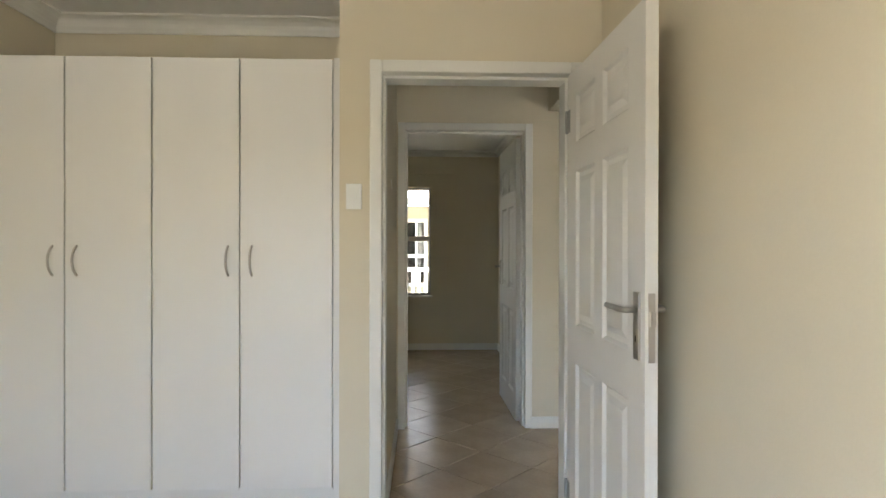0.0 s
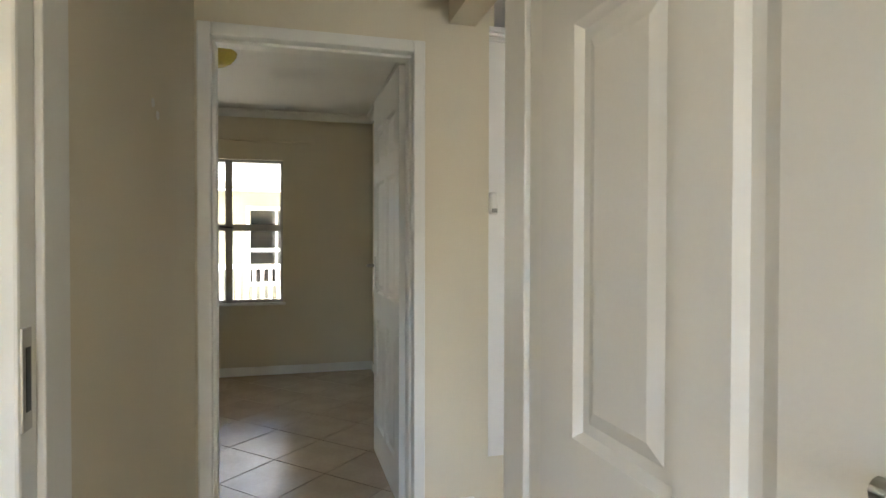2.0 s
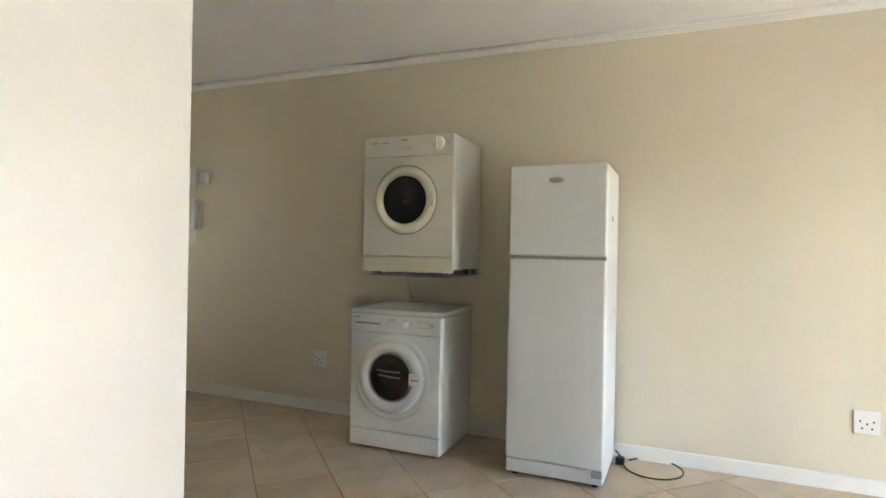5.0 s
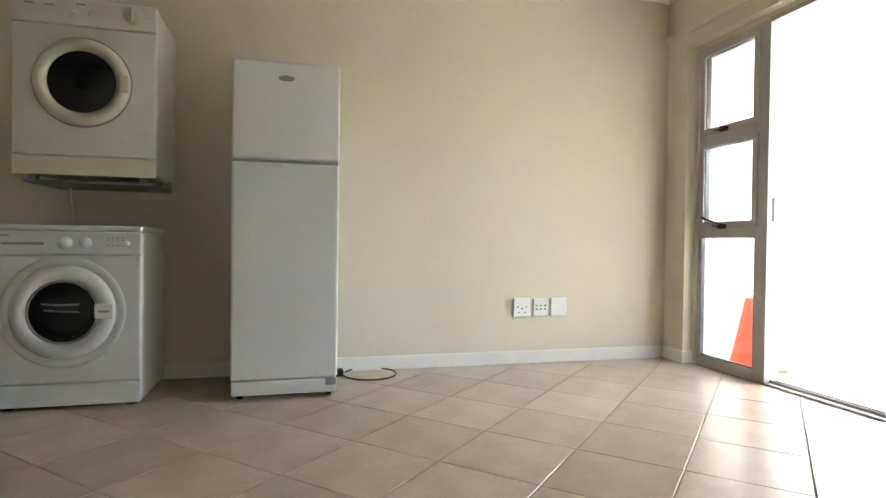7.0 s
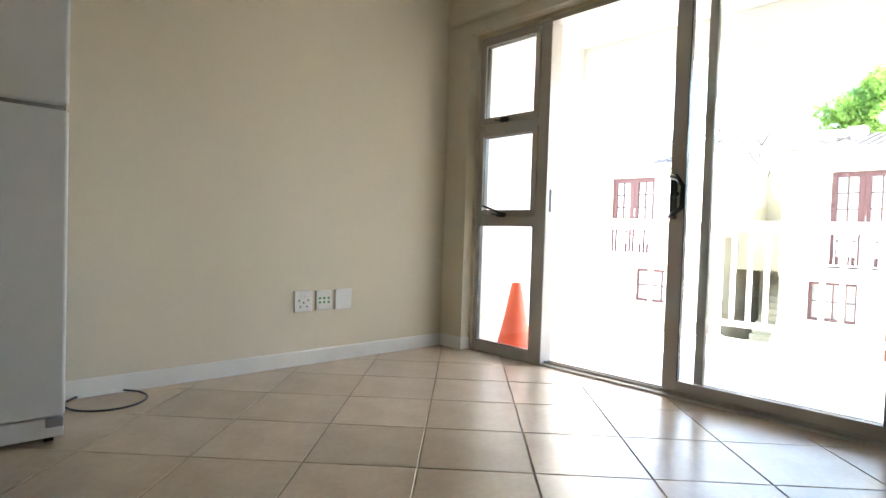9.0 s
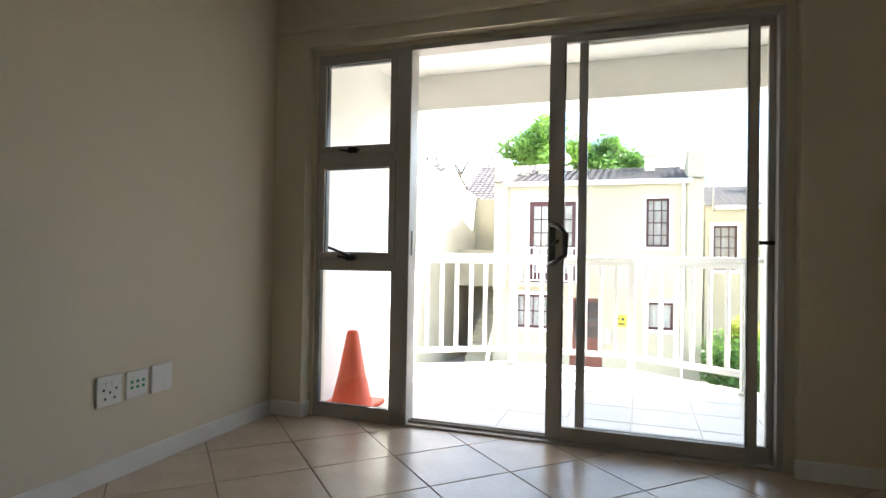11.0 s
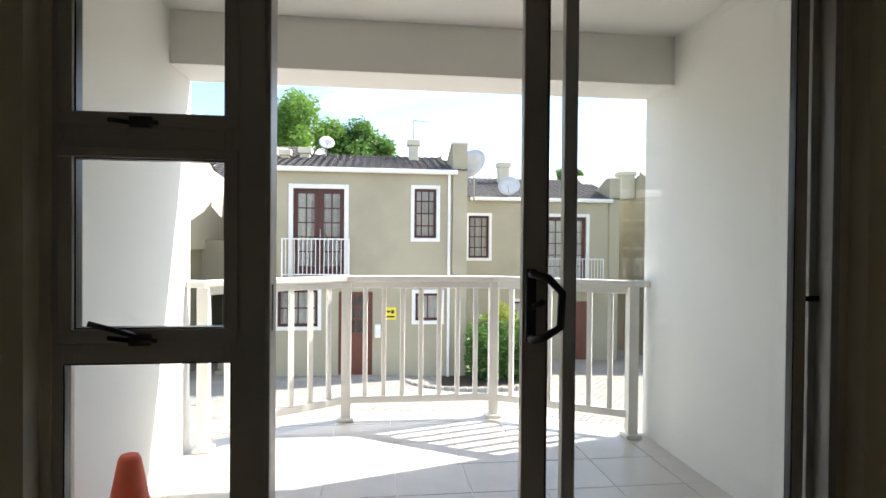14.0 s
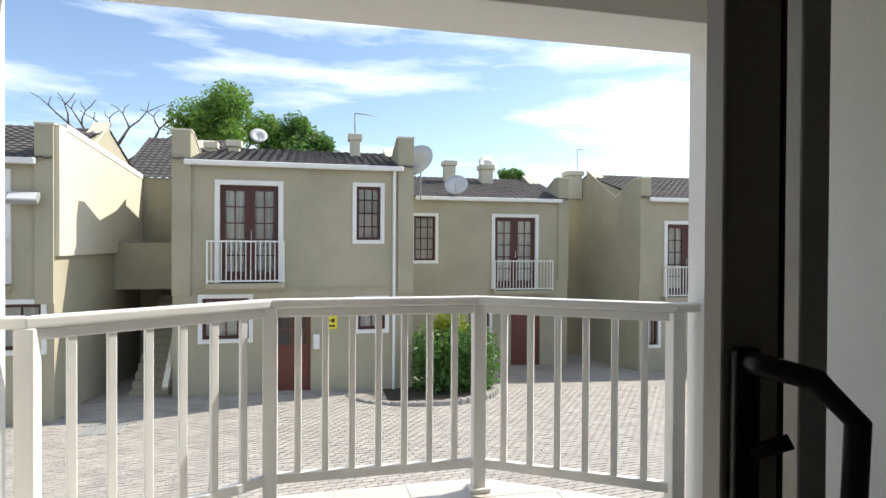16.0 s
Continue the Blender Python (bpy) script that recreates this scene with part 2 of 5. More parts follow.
def lathe(name, profile, m, mat, parent=None, n=48, smooth=True):
    bm = bmesh.new()
    add_lathe(bm, profile, m, n)
    bmesh.ops.recalc_face_normals(bm, faces=bm.faces[:])
    return finish(name, bm, mat, parent, smooth)


def add_tube(bm, pts, r, n=10, taper=None):
    rings = []
    pts = [Vector(p) for p in pts]
    for i, p in enumerate(pts):
        d = (pts[min(i + 1, len(pts) - 1)] - pts[max(i - 1, 0)]).normalized()
        a = d.orthogonal().normalized() if i == 0 else (rings_a - d * rings_a.dot(d)).normalized()
        rings_a = a
        b = d.cross(a)
        rr = r if taper is None else r + (taper - r) * i / (len(pts) - 1)
        rings.append([bm.verts.new(p + (a * math.cos(2 * math.pi * k / n) + b * math.sin(2 * math.pi * k / n)) * rr) for k in range(n)])
    for s, e in zip(rings, rings[1:]):
        for k in range(n):
            bm.faces.new((s[k], s[(k + 1) % n], e[(k + 1) % n], e[k]))
    bm.faces.new(rings[0][::-1])
    bm.faces.new(rings[-1])


def tube(name, pts, r, mat, parent=None, n=10, taper=None):
    bm = bmesh.new()
    add_tube(bm, pts, r, n, taper)
    return finish(name, bm, mat, parent, True)


def arc(c, u, v, r, a0, a1, n=8):
    return [Vector(c) + Vector(u) * r * math.cos(radians(a0 + (a1 - a0) * i / n)) + Vector(v) * r * math.sin(radians(a0 + (a1 - a0) * i / n)) for i in range(n + 1)]


def thing(name, label, category, m=None, group="", kind=""):
    e = new(name)
    e.empty_display_size = 0.1
    if m is not None:
        e.matrix_basis = Matrix.Translation(PLACE) @ m
    return tagged(e, label, category, group, kind)


def wall_rows(u0, u1, z0, z1, holes):
    """Rectangles of a wall round its openings (u0, u1, z0, z1)."""
    us = sorted({u0, u1, *(h[0] for h in holes), *(h[1] for h in holes)})
    out = []
    for a, b in zip(us, us[1:]):
        if b - a < 1e-6:
            continue
        cuts = sorted((h[2], h[3]) for h in holes if h[0] < (a + b) / 2 < h[1])
        z = z0
        for c, d in cuts:
            if c > z + 1e-6:
                out.append((a, b, z, c))
            z = max(z, d)
        if z < z1 - 1e-6:
            out.append((a, b, z, z1))
    return out


def wall_y(name, u0, u1, y0, y1, z0, z1, holes, mat, parent=None):
    return boxes(name, [(a, b, y0, y1, c, d) for a, b, c, d in wall_rows(u0, u1, z0, z1, holes)], mat, parent)


def wall_x(name, x0, x1, v0, v1, z0, z1, holes, mat, parent=None):
    return boxes(name, [(x0, x1, a, b, c, d) for a, b, c, d in wall_rows(v0, v1, z0, z1, holes)], mat, parent)


def clip(poly, outline):
    """A convex polygon cut to a convex outline that runs anticlockwise."""
    for a, b in zip(outline, outline[1:] + outline[:1]):
        got = []
        side = [(b[0] - a[0]) * (p[1] - a[1]) - (b[1] - a[1]) * (p[0] - a[0]) for p in poly]
        for i, p in enumerate(poly):
            j = (i + 1) % len(poly)
            if side[i] >= 0:
                got.append(p)
            if side[i] * side[j] < 0:
                f = side[i] / (side[i] - side[j])
                got.append((p[0] + f * (poly[j][0] - p[0]), p[1] + f * (poly[j][1] - p[1])))
        poly = got
        if len(poly) < 3:
            return []
    return poly


def slab(bm, poly, z0, z1, bevel=0.0):
    """An upright prism over a convex outline, with an eased top edge."""
    n = len(poly)
    cx, cy = sum(p[0] for p in poly) / n, sum(p[1] for p in poly) / n
    low = [bm.verts.new((x, y, z0)) for x, y in poly]
    mid = [bm.verts.new((x, y, z1 - bevel)) for x, y in poly]
    rows = [low, mid]
    if bevel:
        top = []
        for x, y in poly:
            d = math.hypot(cx - x, cy - y) or 1
            top.append(bm.verts.new((x + (cx - x) / d * bevel * 1.4, y + (cy - y) / d * bevel * 1.4, z1)))
        rows.append(top)
    for a, b in zip(rows, rows[1:]):
        for i in range(n):
            bm.faces.new((a[i], a[(i + 1) % n], b[(i + 1) % n], b[i]))
    bm.faces.new(rows[-1])
    bm.faces.new(low[::-1])


def structure(ob, label, category):
    return tagged(ob, label, category, kind="structure")

# ---- structure ----
CEIL_Z, XW, YG, YE = 2.6, 4.24, -1.98, 4.5
PLACE = Vector((0, 0, 0))
structure(boxes("wall_east", [(XW, XW + 0.22, YG - 0.22, YE + 0.2, -0.1, CEIL_Z)], WALL), "beige painted plaster wall behind the appliances", "wall")
GLASS_HOLE = (1.52, 4.0, -0.06, 2.155)
REVEAL = (1.475, 4.03, -0.06, 2.185)
south = [(a, b, YG - 0.21, -2.055, c, d) for a, b, c, d in wall_rows(1.10, XW, -0.1, CEIL_Z, [GLASS_HOLE])]
south += [(a, b, -2.055, YG, c, d) for a, b, c, d in wall_rows(1.10, XW, -0.1, CEIL_Z, [REVEAL])]
structure(boxes("wall_south", south, WALL), "beige painted wall with the wide glazed door opening", "wall")
structure(wall_y("wall_north", 1.0, XW, YE, YE + 0.2, -0.1, CEIL_Z, [(3.28, 4.08, -0.1, 2.05)], WALL), "beige painted wall with the entrance door", "wall")
# partition between bedroom and living room, with the passage under its beam
structure(wall_x("wall_partition", 0.86, 1.10, -3.95, -0.33, -0.1, CEIL_Z, [], WALL), "beige painted partition between bedroom and living room", "wall")
structure(boxes("beam_passage", [(0.97, 1.10, -0.33, 1.15, 2.34, CEIL_Z)], WALL), "beige plastered beam over the passage", "beam")
structure(boxes("wall_stub", [(0.85, 1.17, 1.15, 1.31, -0.1, CEIL_Z), (1.10, 1.17, 1.31, YE, -0.1, CEIL_Z)], WALL), "beige painted end of the passage wall", "wall")
PLACE = FLAT
structure(wall_y("wall_bedroom", -0.19, 1.0, 0.0, 0.15, -0.1, CEIL_Z, [(-0.03, 0.885, -0.1, 2.15)], WALL), "beige painted bedroom wall round the door", "wall")
structure(boxes("wall_corridor_west", [(-0.19, -0.005, 0.15, 1.60, -0.1, CEIL_Z)], WALL), "beige painted corridor wall with filled screw holes", "wall")
structure(wall_y("wall_corridor_north", -1.6, 0.99, 1.60, 1.72, -0.1, CEIL_Z, [(0.01, 0.99, -0.1, 2.24)], WALL), "beige painted wall round the second bedroom door", "wall")
structure(boxes("wall_wardrobe_back", [(-2.05, -0.19, 0.66, 0.86, -0.1, CEIL_Z)], WALL), "beige painted wall above the built-in wardrobe", "wall")
structure(boxes("wall_bedroom_west", [(-2.05, -1.85, -3.35, 0.66, -0.1, CEIL_Z)], WALL), "beige painted bedroom side wall", "wall")
structure(wall_y("wall_bedroom_south", -2.05, 1.0, -3.5, -3.35, -0.1, CEIL_Z, [(-1.4, 0.2, 0.8, 2.1)], WALL), "beige painted bedroom wall with the window", "wall")
structure(wall_y("wall_second_bedroom_north", -1.8, 1.38, 4.82, 5.04, -0.1, 2.6, [(-1.25, 0.295, 0.71, 2.105)], WALL), "beige painted wall with a barred-pane window", "wall")
structure(boxes("wall_second_bedroom_east", [(1.18, 1.38, 1.72, 4.82, -0.1, 2.6)], WALL), "beige painted side wall of the second bedroom", "wall")
structure(boxes("wall_second_bedroom_west", [(-1.8, -1.6, 1.60, 4.82, -0.1, 2.6)], WALL), "beige painted side wall of the second bedroom", "wall")
structure(boxes("ceiling_bedroom", [(-2.05, 1.0, -3.35, 0.0, CEIL_Z, CEIL_Z + 0.15), (-2.05, -0.19, 0.0, 0.66, CEIL_Z, CEIL_Z + 0.15)], CEIL), "white painted bedroom ceiling", "ceiling")
PLACE = Vector((0, 0, 0))
structure(boxes("ceiling_living", [(-0.2, XW, -0.33, YE, CEIL_Z, CEIL_Z + 0.15), (1.10, XW, YG, -0.33, CEIL_Z, CEIL_Z + 0.15)], CEIL), "white painted living room ceiling", "ceiling")
PLACE = FLAT
structure(boxes("ceiling_second_bedroom", [(-1.6, 1.18, 1.72, 4.82, 2.58, 2.75)], CEIL), "white painted second bedroom ceiling", "ceiling")
PLACE = Vector((0, 0, 0))
structure(boxes("floor", [(-0.33, XW, -0.40, YE, -0.1, -0.004), (1.10, XW, YG - 0.1, -0.40, -0.1, -0.004), (-1.74, -0.33, 1.15, 4.37, -0.1, -0.004)], GROUT), "beige ceramic tiles laid diagonally with brown joints", "floor")
FLOOR = bpy.data.objects["floor"]
PLACE = FLAT
structure(boxes("floor_carpet", [(-2.05, 1.0, -3.5, 0.05, -0.1, -0.002), (-2.05, -0.19, 0.05, 0.66, -0.1, -0.002)], CARPET), "grey beige bedroom carpet", "floor")


def cornice(name, rows, z, size=0.075):
    """Coved ceiling moulding along straight runs: start, end, and the way into the room."""
    bm = bmesh.new()
    prof = [(0, -size), (0.012, -size), (0.016, -size + 0.012)] + [(0.016 + (size - 0.03) * (1 - math.cos(a)), -size + 0.012 + (size - 0.026) * math.sin(a)) for a in (0.3, 0.65, 1.0, 1.3)] + [(size, -0.012), (size, 0)]
    for (x0, y0), (x1, y1), (ix, iy) in rows:
        rings = [[bm.verts.new((x + ix * d, y + iy * d, z + h)) for d, h in prof] for x, y in ((x0, y0), (x1, y1))]
        for i in range(len(prof) - 1):
            bm.faces.new((rings[0][i], rings[1][i], rings[1][i + 1], rings[0][i + 1]))
    bmesh.ops.recalc_face_normals(bm, faces=bm.faces[:])
    return structure(finish(name, bm, TRIM, smooth=False), "white coved plaster cornice under the ceiling", "cornice")


PLACE = Vector((0, 0, 0))
cornice("cornice_living", [((XW, YG), (XW, YE), (-1, 0)), ((1.10, YG), (XW, YG), (0, 1)), ((1.10, YE), (XW, YE), (0, -1)), ((1.10, YG), (1.10, -0.33), (1, 0))], CEIL_Z, 0.045)
PLACE = FLAT
cornice("cornice_bedroom", [((-1.85, 0.66), (-0.19, 0.66), (0, -1)), ((-1.85, -3.35), (-1.85, 0.66), (1, 0)), ((-0.19, 0.0), (-0.19, 0.66), (-1, 0))], CEIL_Z, 0.085)
cornice("cornice_second_bedroom", [((-1.6, 4.82), (1.18, 4.82), (0, -1)), ((1.18, 1.72), (1.18, 4.82), (-1, 0))], 2.58, 0.07)


def skirting(name, rows):
    bm = bmesh.new()
    for r in rows:
        add_box(bm, *r)
    bmesh.ops.bevel(bm, geom=[e for e in bm.edges if all(v.co.z > 0.05 for v in e.verts)], offset=0.005, segments=2, affect="EDGES")
    return structure(finish(name, bm, TRIM), "white painted skirting board along the wall", "skirting")


PLACE = Vector((0, 0, 0))
skirting("baseboard_living", [(XW - 0.015, XW, YG, YE, 0, 0.085), (4.015, XW - 0.015, YG, YG + 0.015, 0, 0.085), (4.015, 4.03, YG - 0.075, YG, 0, 0.085), (1.10, 1.49, YG, YG + 0.015, 0, 0.085),
                              (4.08 + 0.06, XW - 0.015, YE - 0.015, YE, 0, 0.085)])
PLACE = FLAT
skirting("baseboard_second_bedroom", [(-1.6, 1.18, 4.805, 4.82, 0, 0.085), (1.165, 1.18, 1.72, 4.805, 0, 0.085)])
skirting("baseboard_corridor", [(0.985, 1.24, 1.585, 1.60, 0, 0.085), (-0.005, 0.01, 0.17, 1.58, 0, 0.085)])
PLACE = Vector((0, 0, 0))
structure(boxes("trim_curtain_batten", [(1.10, XW, YG, YG + 0.035, 2.265, 2.30)], WALL, bevel=0.006), "painted batten above the glazed doors", "batten")
PLACE = FLAT
structure(boxes("trim_curtain_rod", [(-1.6, 0.6, 4.75, 4.78, 2.27, 2.30), (0.54, 0.56, 4.78, 4.82, 2.27, 2.305)], WALL, bevel=0.004), "painted curtain rail over the window", "batten")


# ---- doors ----
def door_frame(name, x0, x1, y0, y1, top, label):
    """Painted steel frame with a rebate round a clear opening."""
    rows = []
    for a, b in ((x0 - 0.055, x0), (x1, x1 + 0.055)):
        rows.append((a, b, y0 - 0.012, y1 + 0.012, 0, top + 0.055))
    rows.append((x0, x1, y0 - 0.012, y1 + 0.012, top, top + 0.055))
    lip = [(x0, x0 + 0.014, y0 + 0.045, y1 + 0.006, 0, top - 0.014), (x1 - 0.014, x1, y0 + 0.045, y1 + 0.006, 0, top - 0.014), (x0, x1, y0 + 0.045, y1 + 0.006, top - 0.014, top)]
    ob = boxes(name, rows, TRIM, bevel=0.006)
    boxes("rebate", lip, TRIM, ob, bevel=0.003)
    return structure(ob, label, "door frame")


def panel_door(label, m, knob_side=1, key=False, w=0.80, h=2.09, th=0.04, drop=0.0):
    """Six-panel moulded leaf, hinged at the local origin, lying along +x, faces towards -y and +y."""
    d = thing("panel_door", label, "door", m)
    bm = bmesh.new()
    cols = [(0.115, 0.355), (0.445, 0.685)]
    rows = [(0.2, 0.84), (1.0, 1.66), (1.78, 1.985)]
    holes = [(a, b, c, e) for a, b in cols for c, e in rows]
    for a, b, c, e in wall_rows(0, w, 0.01, h, [(a, b, c, e) for a, b, c, e in holes]):
        add_box(bm, a, b, -th / 2, th / 2, c, e)
    bmesh.ops.remove_doubles(bm, verts=bm.verts[:], dist=1e-5)
    finish("leaf", bm, DOOR, d)
    bm = bmesh.new()
    for a, b, c, e in holes:
        for s in (-1, 1):
            steps = [(0.0, 0.5), (0.012, 0.2), (0.03, 0.2), (0.055, 0.42)]
            rings = [[bm.verts.new((x, s * th * k, z)) for x, z in ((a + o, c + o), (b - o, c + o), (b - o, e - o), (a + o, e - o))] for o, k in steps]
            for p, q in zip(rings, rings[1:]):
                for i in range(4):
                    bm.faces.new((p[i], p[(i + 1) % 4], q[(i + 1) % 4], q[i]))
            bm.faces.new(rings[-1])
    bmesh.ops.recalc_face_normals(bm, faces=bm.faces[:])
    finish("moulded_panel", bm, DOOR, d)
    for s in (-1, 1):
        boxes("lock_plate", [(w - 0.075, w - 0.032, s * th / 2, s * (th / 2 + 0.007), 1.01 - drop, 1.22 - drop)], STEEL, d, bevel=0.002)
        y = s * (th / 2 + 0.007)
        pts = [(w - 0.054, y, 1.165 - drop), (w - 0.054, y + s * 0.035, 1.165 - drop)] + [(w - 0.054 - 0.012 * k, y + s * (0.035 + 0.004 * k), 1.165 - drop) for k in (1, 2)] + [(w - 0.185, y + s * 0.046, 1.168 - drop)]
        tube("lever_handle", pts, 0.0095, STEEL, d, 12)
        boxes("keyhole", [(w - 0.057, w - 0.051, y, y + s * 0.001, 1.065 - drop, 1.085 - drop)], BLACK, d)
    boxes("lock_face", [(w, w + 0.003, -0.011, 0.011, 1.01 - drop, 1.22 - drop)], STEEL, d, bevel=0.001)
    boxes("latch", [(w + 0.003, w + 0.014, -0.006, 0.008, 1.12 - drop, 1.165 - drop), (w + 0.003, w + 0.004, -0.006, 0.006, 1.05 - drop, 1.09 - drop)], STEEL, d)
    for z in (0.2, 1.84):
        boxes("hinge", [(-0.012, 0.03, knob_side * th / 2 - 0.001, knob_side * th / 2 + 0.003, z, z + 0.1)], GREY_PLASTIC, d)
        lathe("hinge_knuckle", [(0, 0), (0.007, 0), (0.007, 0.1), (0, 0.1)], pose(-0.012, knob_side * (th / 2 + 0.004), z), GREY_PLASTIC, d, 10)
    if key:
        boxes("key_tag", [(w - 0.07, w - 0.035, -th / 2 - 0.03, -th / 2 - 0.026, 0.9, 0.95)], GREEN, d, bevel=0.001)
    return d


door_frame("trim_door_frame_1", 0.0, 0.855, -0.0, 0.15, 2.12, "white painted steel frame of the bedroom door")
door_frame("trim_door_frame_2", 0.06, 0.94, 1.60, 1.72, 2.19, "white painted steel frame of the second bedroom door")
panel_door("white six-panel bedroom door standing open, steel lever handle", pose(0.85, -0.06, 0, 0, 0, -88.5), knob_side=-1, w=0.82, drop=0.025)
panel_door("white six-panel bedroom door standing open, keys with green tag", pose(0.918, 1.74, 0, 0, 0, 91), knob_side=-1, key=True, h=2.17)
tagged(boxes("strike_plate", [(-0.002, 0.003, -0.006, 0.026, 1.02, 1.18)], STEEL, bevel=0.001), "steel strike plate on the white door frame", "strike plate")
tagged(boxes("strike_plate", [(0.003, 0.0045, 0.004, 0.018, 1.05, 1.15)], BLACK), "dark slot of the strike plate", "strike plate")
for y, z in ((0.86, 1.725), (0.92, 1.70)):
    tagged(lathe("wall_plug", [(0, 0), (0.014, 0), (0.012, 0.004), (0, 0.002)], pose(-0.005, y, z, 0, 90, 0), CEIL, n=16), "filled screw hole in the beige wall", "wall plug", group="filled screw holes")
# entrance door at the far end
PLACE = Vector((0, 0, 0))
door_frame("trim_door_frame_3", 3.3, 4.08, YE - 0.012, YE + 0.18, 2.05, "white painted frame of the entrance door")
ed = thing("entrance_door", "dark timber entrance door with glass panes, closed", "door", pose(3.31, YE + 0.06, 0))
wall_y("leaf", 0, 0.76, 0, 0.04, 0.01, 2.04, [(0.1, 0.66, 0.95, 1.35), (0.1, 0.66, 1.4, 1.9)], MAROON, ed)
boxes("pane", [(0.1, 0.66, 0.015, 0.02, 0.95, 1.9)], GLASS, ed)
boxes("lever_handle", [(0.68, 0.72, -0.01, 0, 0.95, 1.15), (0.58, 0.71, -0.05, -0.035, 1.08, 1.1), (0.69, 0.71, -0.04, -0.01, 1.08, 1.1)], STEEL, ed, bevel=0.003)

PLACE = FLAT
# ---- wardrobe ----
wd = thing("wardrobe", "white built-in wardrobe with four closed doors and steel handles", "wardrobe", pose(0, 0, 0))
boxes("body", [(-1.85, -0.19, 0.085, 0.66, 0.22, 2.2), (-0.225, -0.19, 0.055, 0.085, 0.22, 2.2)], MELAMINE, wd, bevel=0.002)
boxes("plinth", [(-1.85, -0.19, 0.12, 0.60, 0.0, 0.22)], MELAMINE, wd)
for a, b, side in ((-1.845, -1.437, 1), (-1.430, -1.050, -1), (-1.043, -0.655, 1), (-0.648, -0.232, -1)):
    dr = boxes("door", [(a, b, 0.062, 0.082, 0.225, 2.195)], MELAMINE, wd, bevel=0.0015)
    x = b - 0.05 if side > 0 else a + 0.05
    tube("handle", arc((x, 0.062 + 0.045, 1.27), (0, -1, 0), (0, 0, 1), 0.08, -62, 62, 10), 0.0055, STEEL, dr, 8)


def wall_plate(name, label, m, w, h, extra=()):
    p = thing(name, label, "switch" if "switch" in name else "socket", m)
    boxes("plate", [(-w / 2, w / 2, -0.012, 0, -h / 2, h / 2)], PLASTIC, p, bevel=0.003)
    for nm, rows, mt in extra:
        boxes(nm, rows, mt, p)
    return p


wall_plate("light_switch", "white plastic light switch beside the bedroom door", pose(-0.125, -0.001, 1.56), 0.07, 0.115,
           [("rocker", [(-0.011, 0.011, -0.016, -0.012, -0.016, 0.016)], PLASTIC)])
PLACE = Vector((0, 0, 0))
wall_plate("light_switch", "white plastic light switch by the entrance", pose(XW, 4.36, 1.5, 0, 0, 90 + 180), 0.07, 0.115,
           [("rocker", [(-0.011, 0.011, -0.016, -0.012, -0.016, 0.016)], PLASTIC)])
EAST = lambda y, z: pose(XW - 0.001, y, z, 0, 0, -90)
PINS = [("socket_hole", [(a - 0.004, a + 0.004, -0.0135, -0.012, b - 0.005, b + 0.005) for a, b in ((-0.022, -0.032), (0.022, -0.032), (0, -0.008), (-0.03, 0.005), (0.03, 0.005))], BLACK),
        ("rocker", [(-0.022, -0.006, -0.016, -0.012, 0.02, 0.04), (0.006, 0.022, -0.016, -0.012, 0.02, 0.04)], PLASTIC)]
wall_plate("power_socket", "white three-pin power socket low on the beige wall", EAST(-0.862, 0.378), 0.118, 0.125, PINS)
wall_plate("aerial_socket", "white plate with six dark aerial sockets", EAST(-1.0, 0.378), 0.112, 0.118,
           [("port", [(a - 0.007, a + 0.007, -0.0135, -0.012, b - 0.006, b + 0.006) for a in (-0.03, 0, 0.03) for b in (-0.012, 0.012)], GREEN)])
wall_plate("blank_socket", "blank white cover plate low on the beige wall", EAST(-1.137, 0.378), 0.118, 0.125)
wall_plate("power_socket", "white power socket beside the washing machine", EAST(2.58, 0.40), 0.11, 0.115, PINS)

# ---- living room, far end ----
db = thing("distribution_board", "white flush breaker board with dark switches on the wall", "breaker box", EAST(4.06, 1.80))
boxes("case", [(-0.19, 0.19, -0.05, 0, -0.115, 0.115)], PLASTIC, db, bevel=0.006)
boxes("window", [(-0.17, 0.06, -0.053, -0.05, -0.01, 0.09)], GREY_PLASTIC, db)
boxes("breaker", [(-0.16 + 0.022 * i, -0.146 + 0.022 * i, -0.064, -0.053, 0.01, 0.06) for i in range(10)], BLACK, db)
tagged(boxes("junction_box", [(XW - 0.045, XW, 3.72, 3.79, 1.76, 1.85)], PLASTIC, bevel=0.005), "small white junction box on the wall", "junction box")
ic = thing("intercom_handset", "white intercom handset hanging under the breaker board", "intercom", EAST(3.84, 1.5))
boxes("cradle", [(-0.045, 0.045, -0.03, 0, -0.12, 0.12)], PLASTIC, ic, bevel=0.008)
boxes("receiver", [(-0.03, 0.03, -0.065, -0.032, -0.13, 0.13)], PLASTIC, ic, bevel=0.014, seg=3)
tube("cord", [(0, -0.03, -0.12), (0.01, -0.03, -0.2), (0.02, -0.025, -0.24)], 0.006, PLASTIC, ic, 8)
pir = thing("motion_detector", "white domed alarm motion detector on the wall corner", "motion detector", pose(1.212, 1.219, 1.50, 0, 0, 0))
boxes("case", [(-0.022, 0.022, -0.04, 0, -0.055, 0.055)], PLASTIC, pir, bevel=0.014, seg=3)
boxes("lens", [(-0.014, 0.014, -0.042, -0.035, -0.045, -0.025)], GREY_PLASTIC, pir, bevel=0.002)


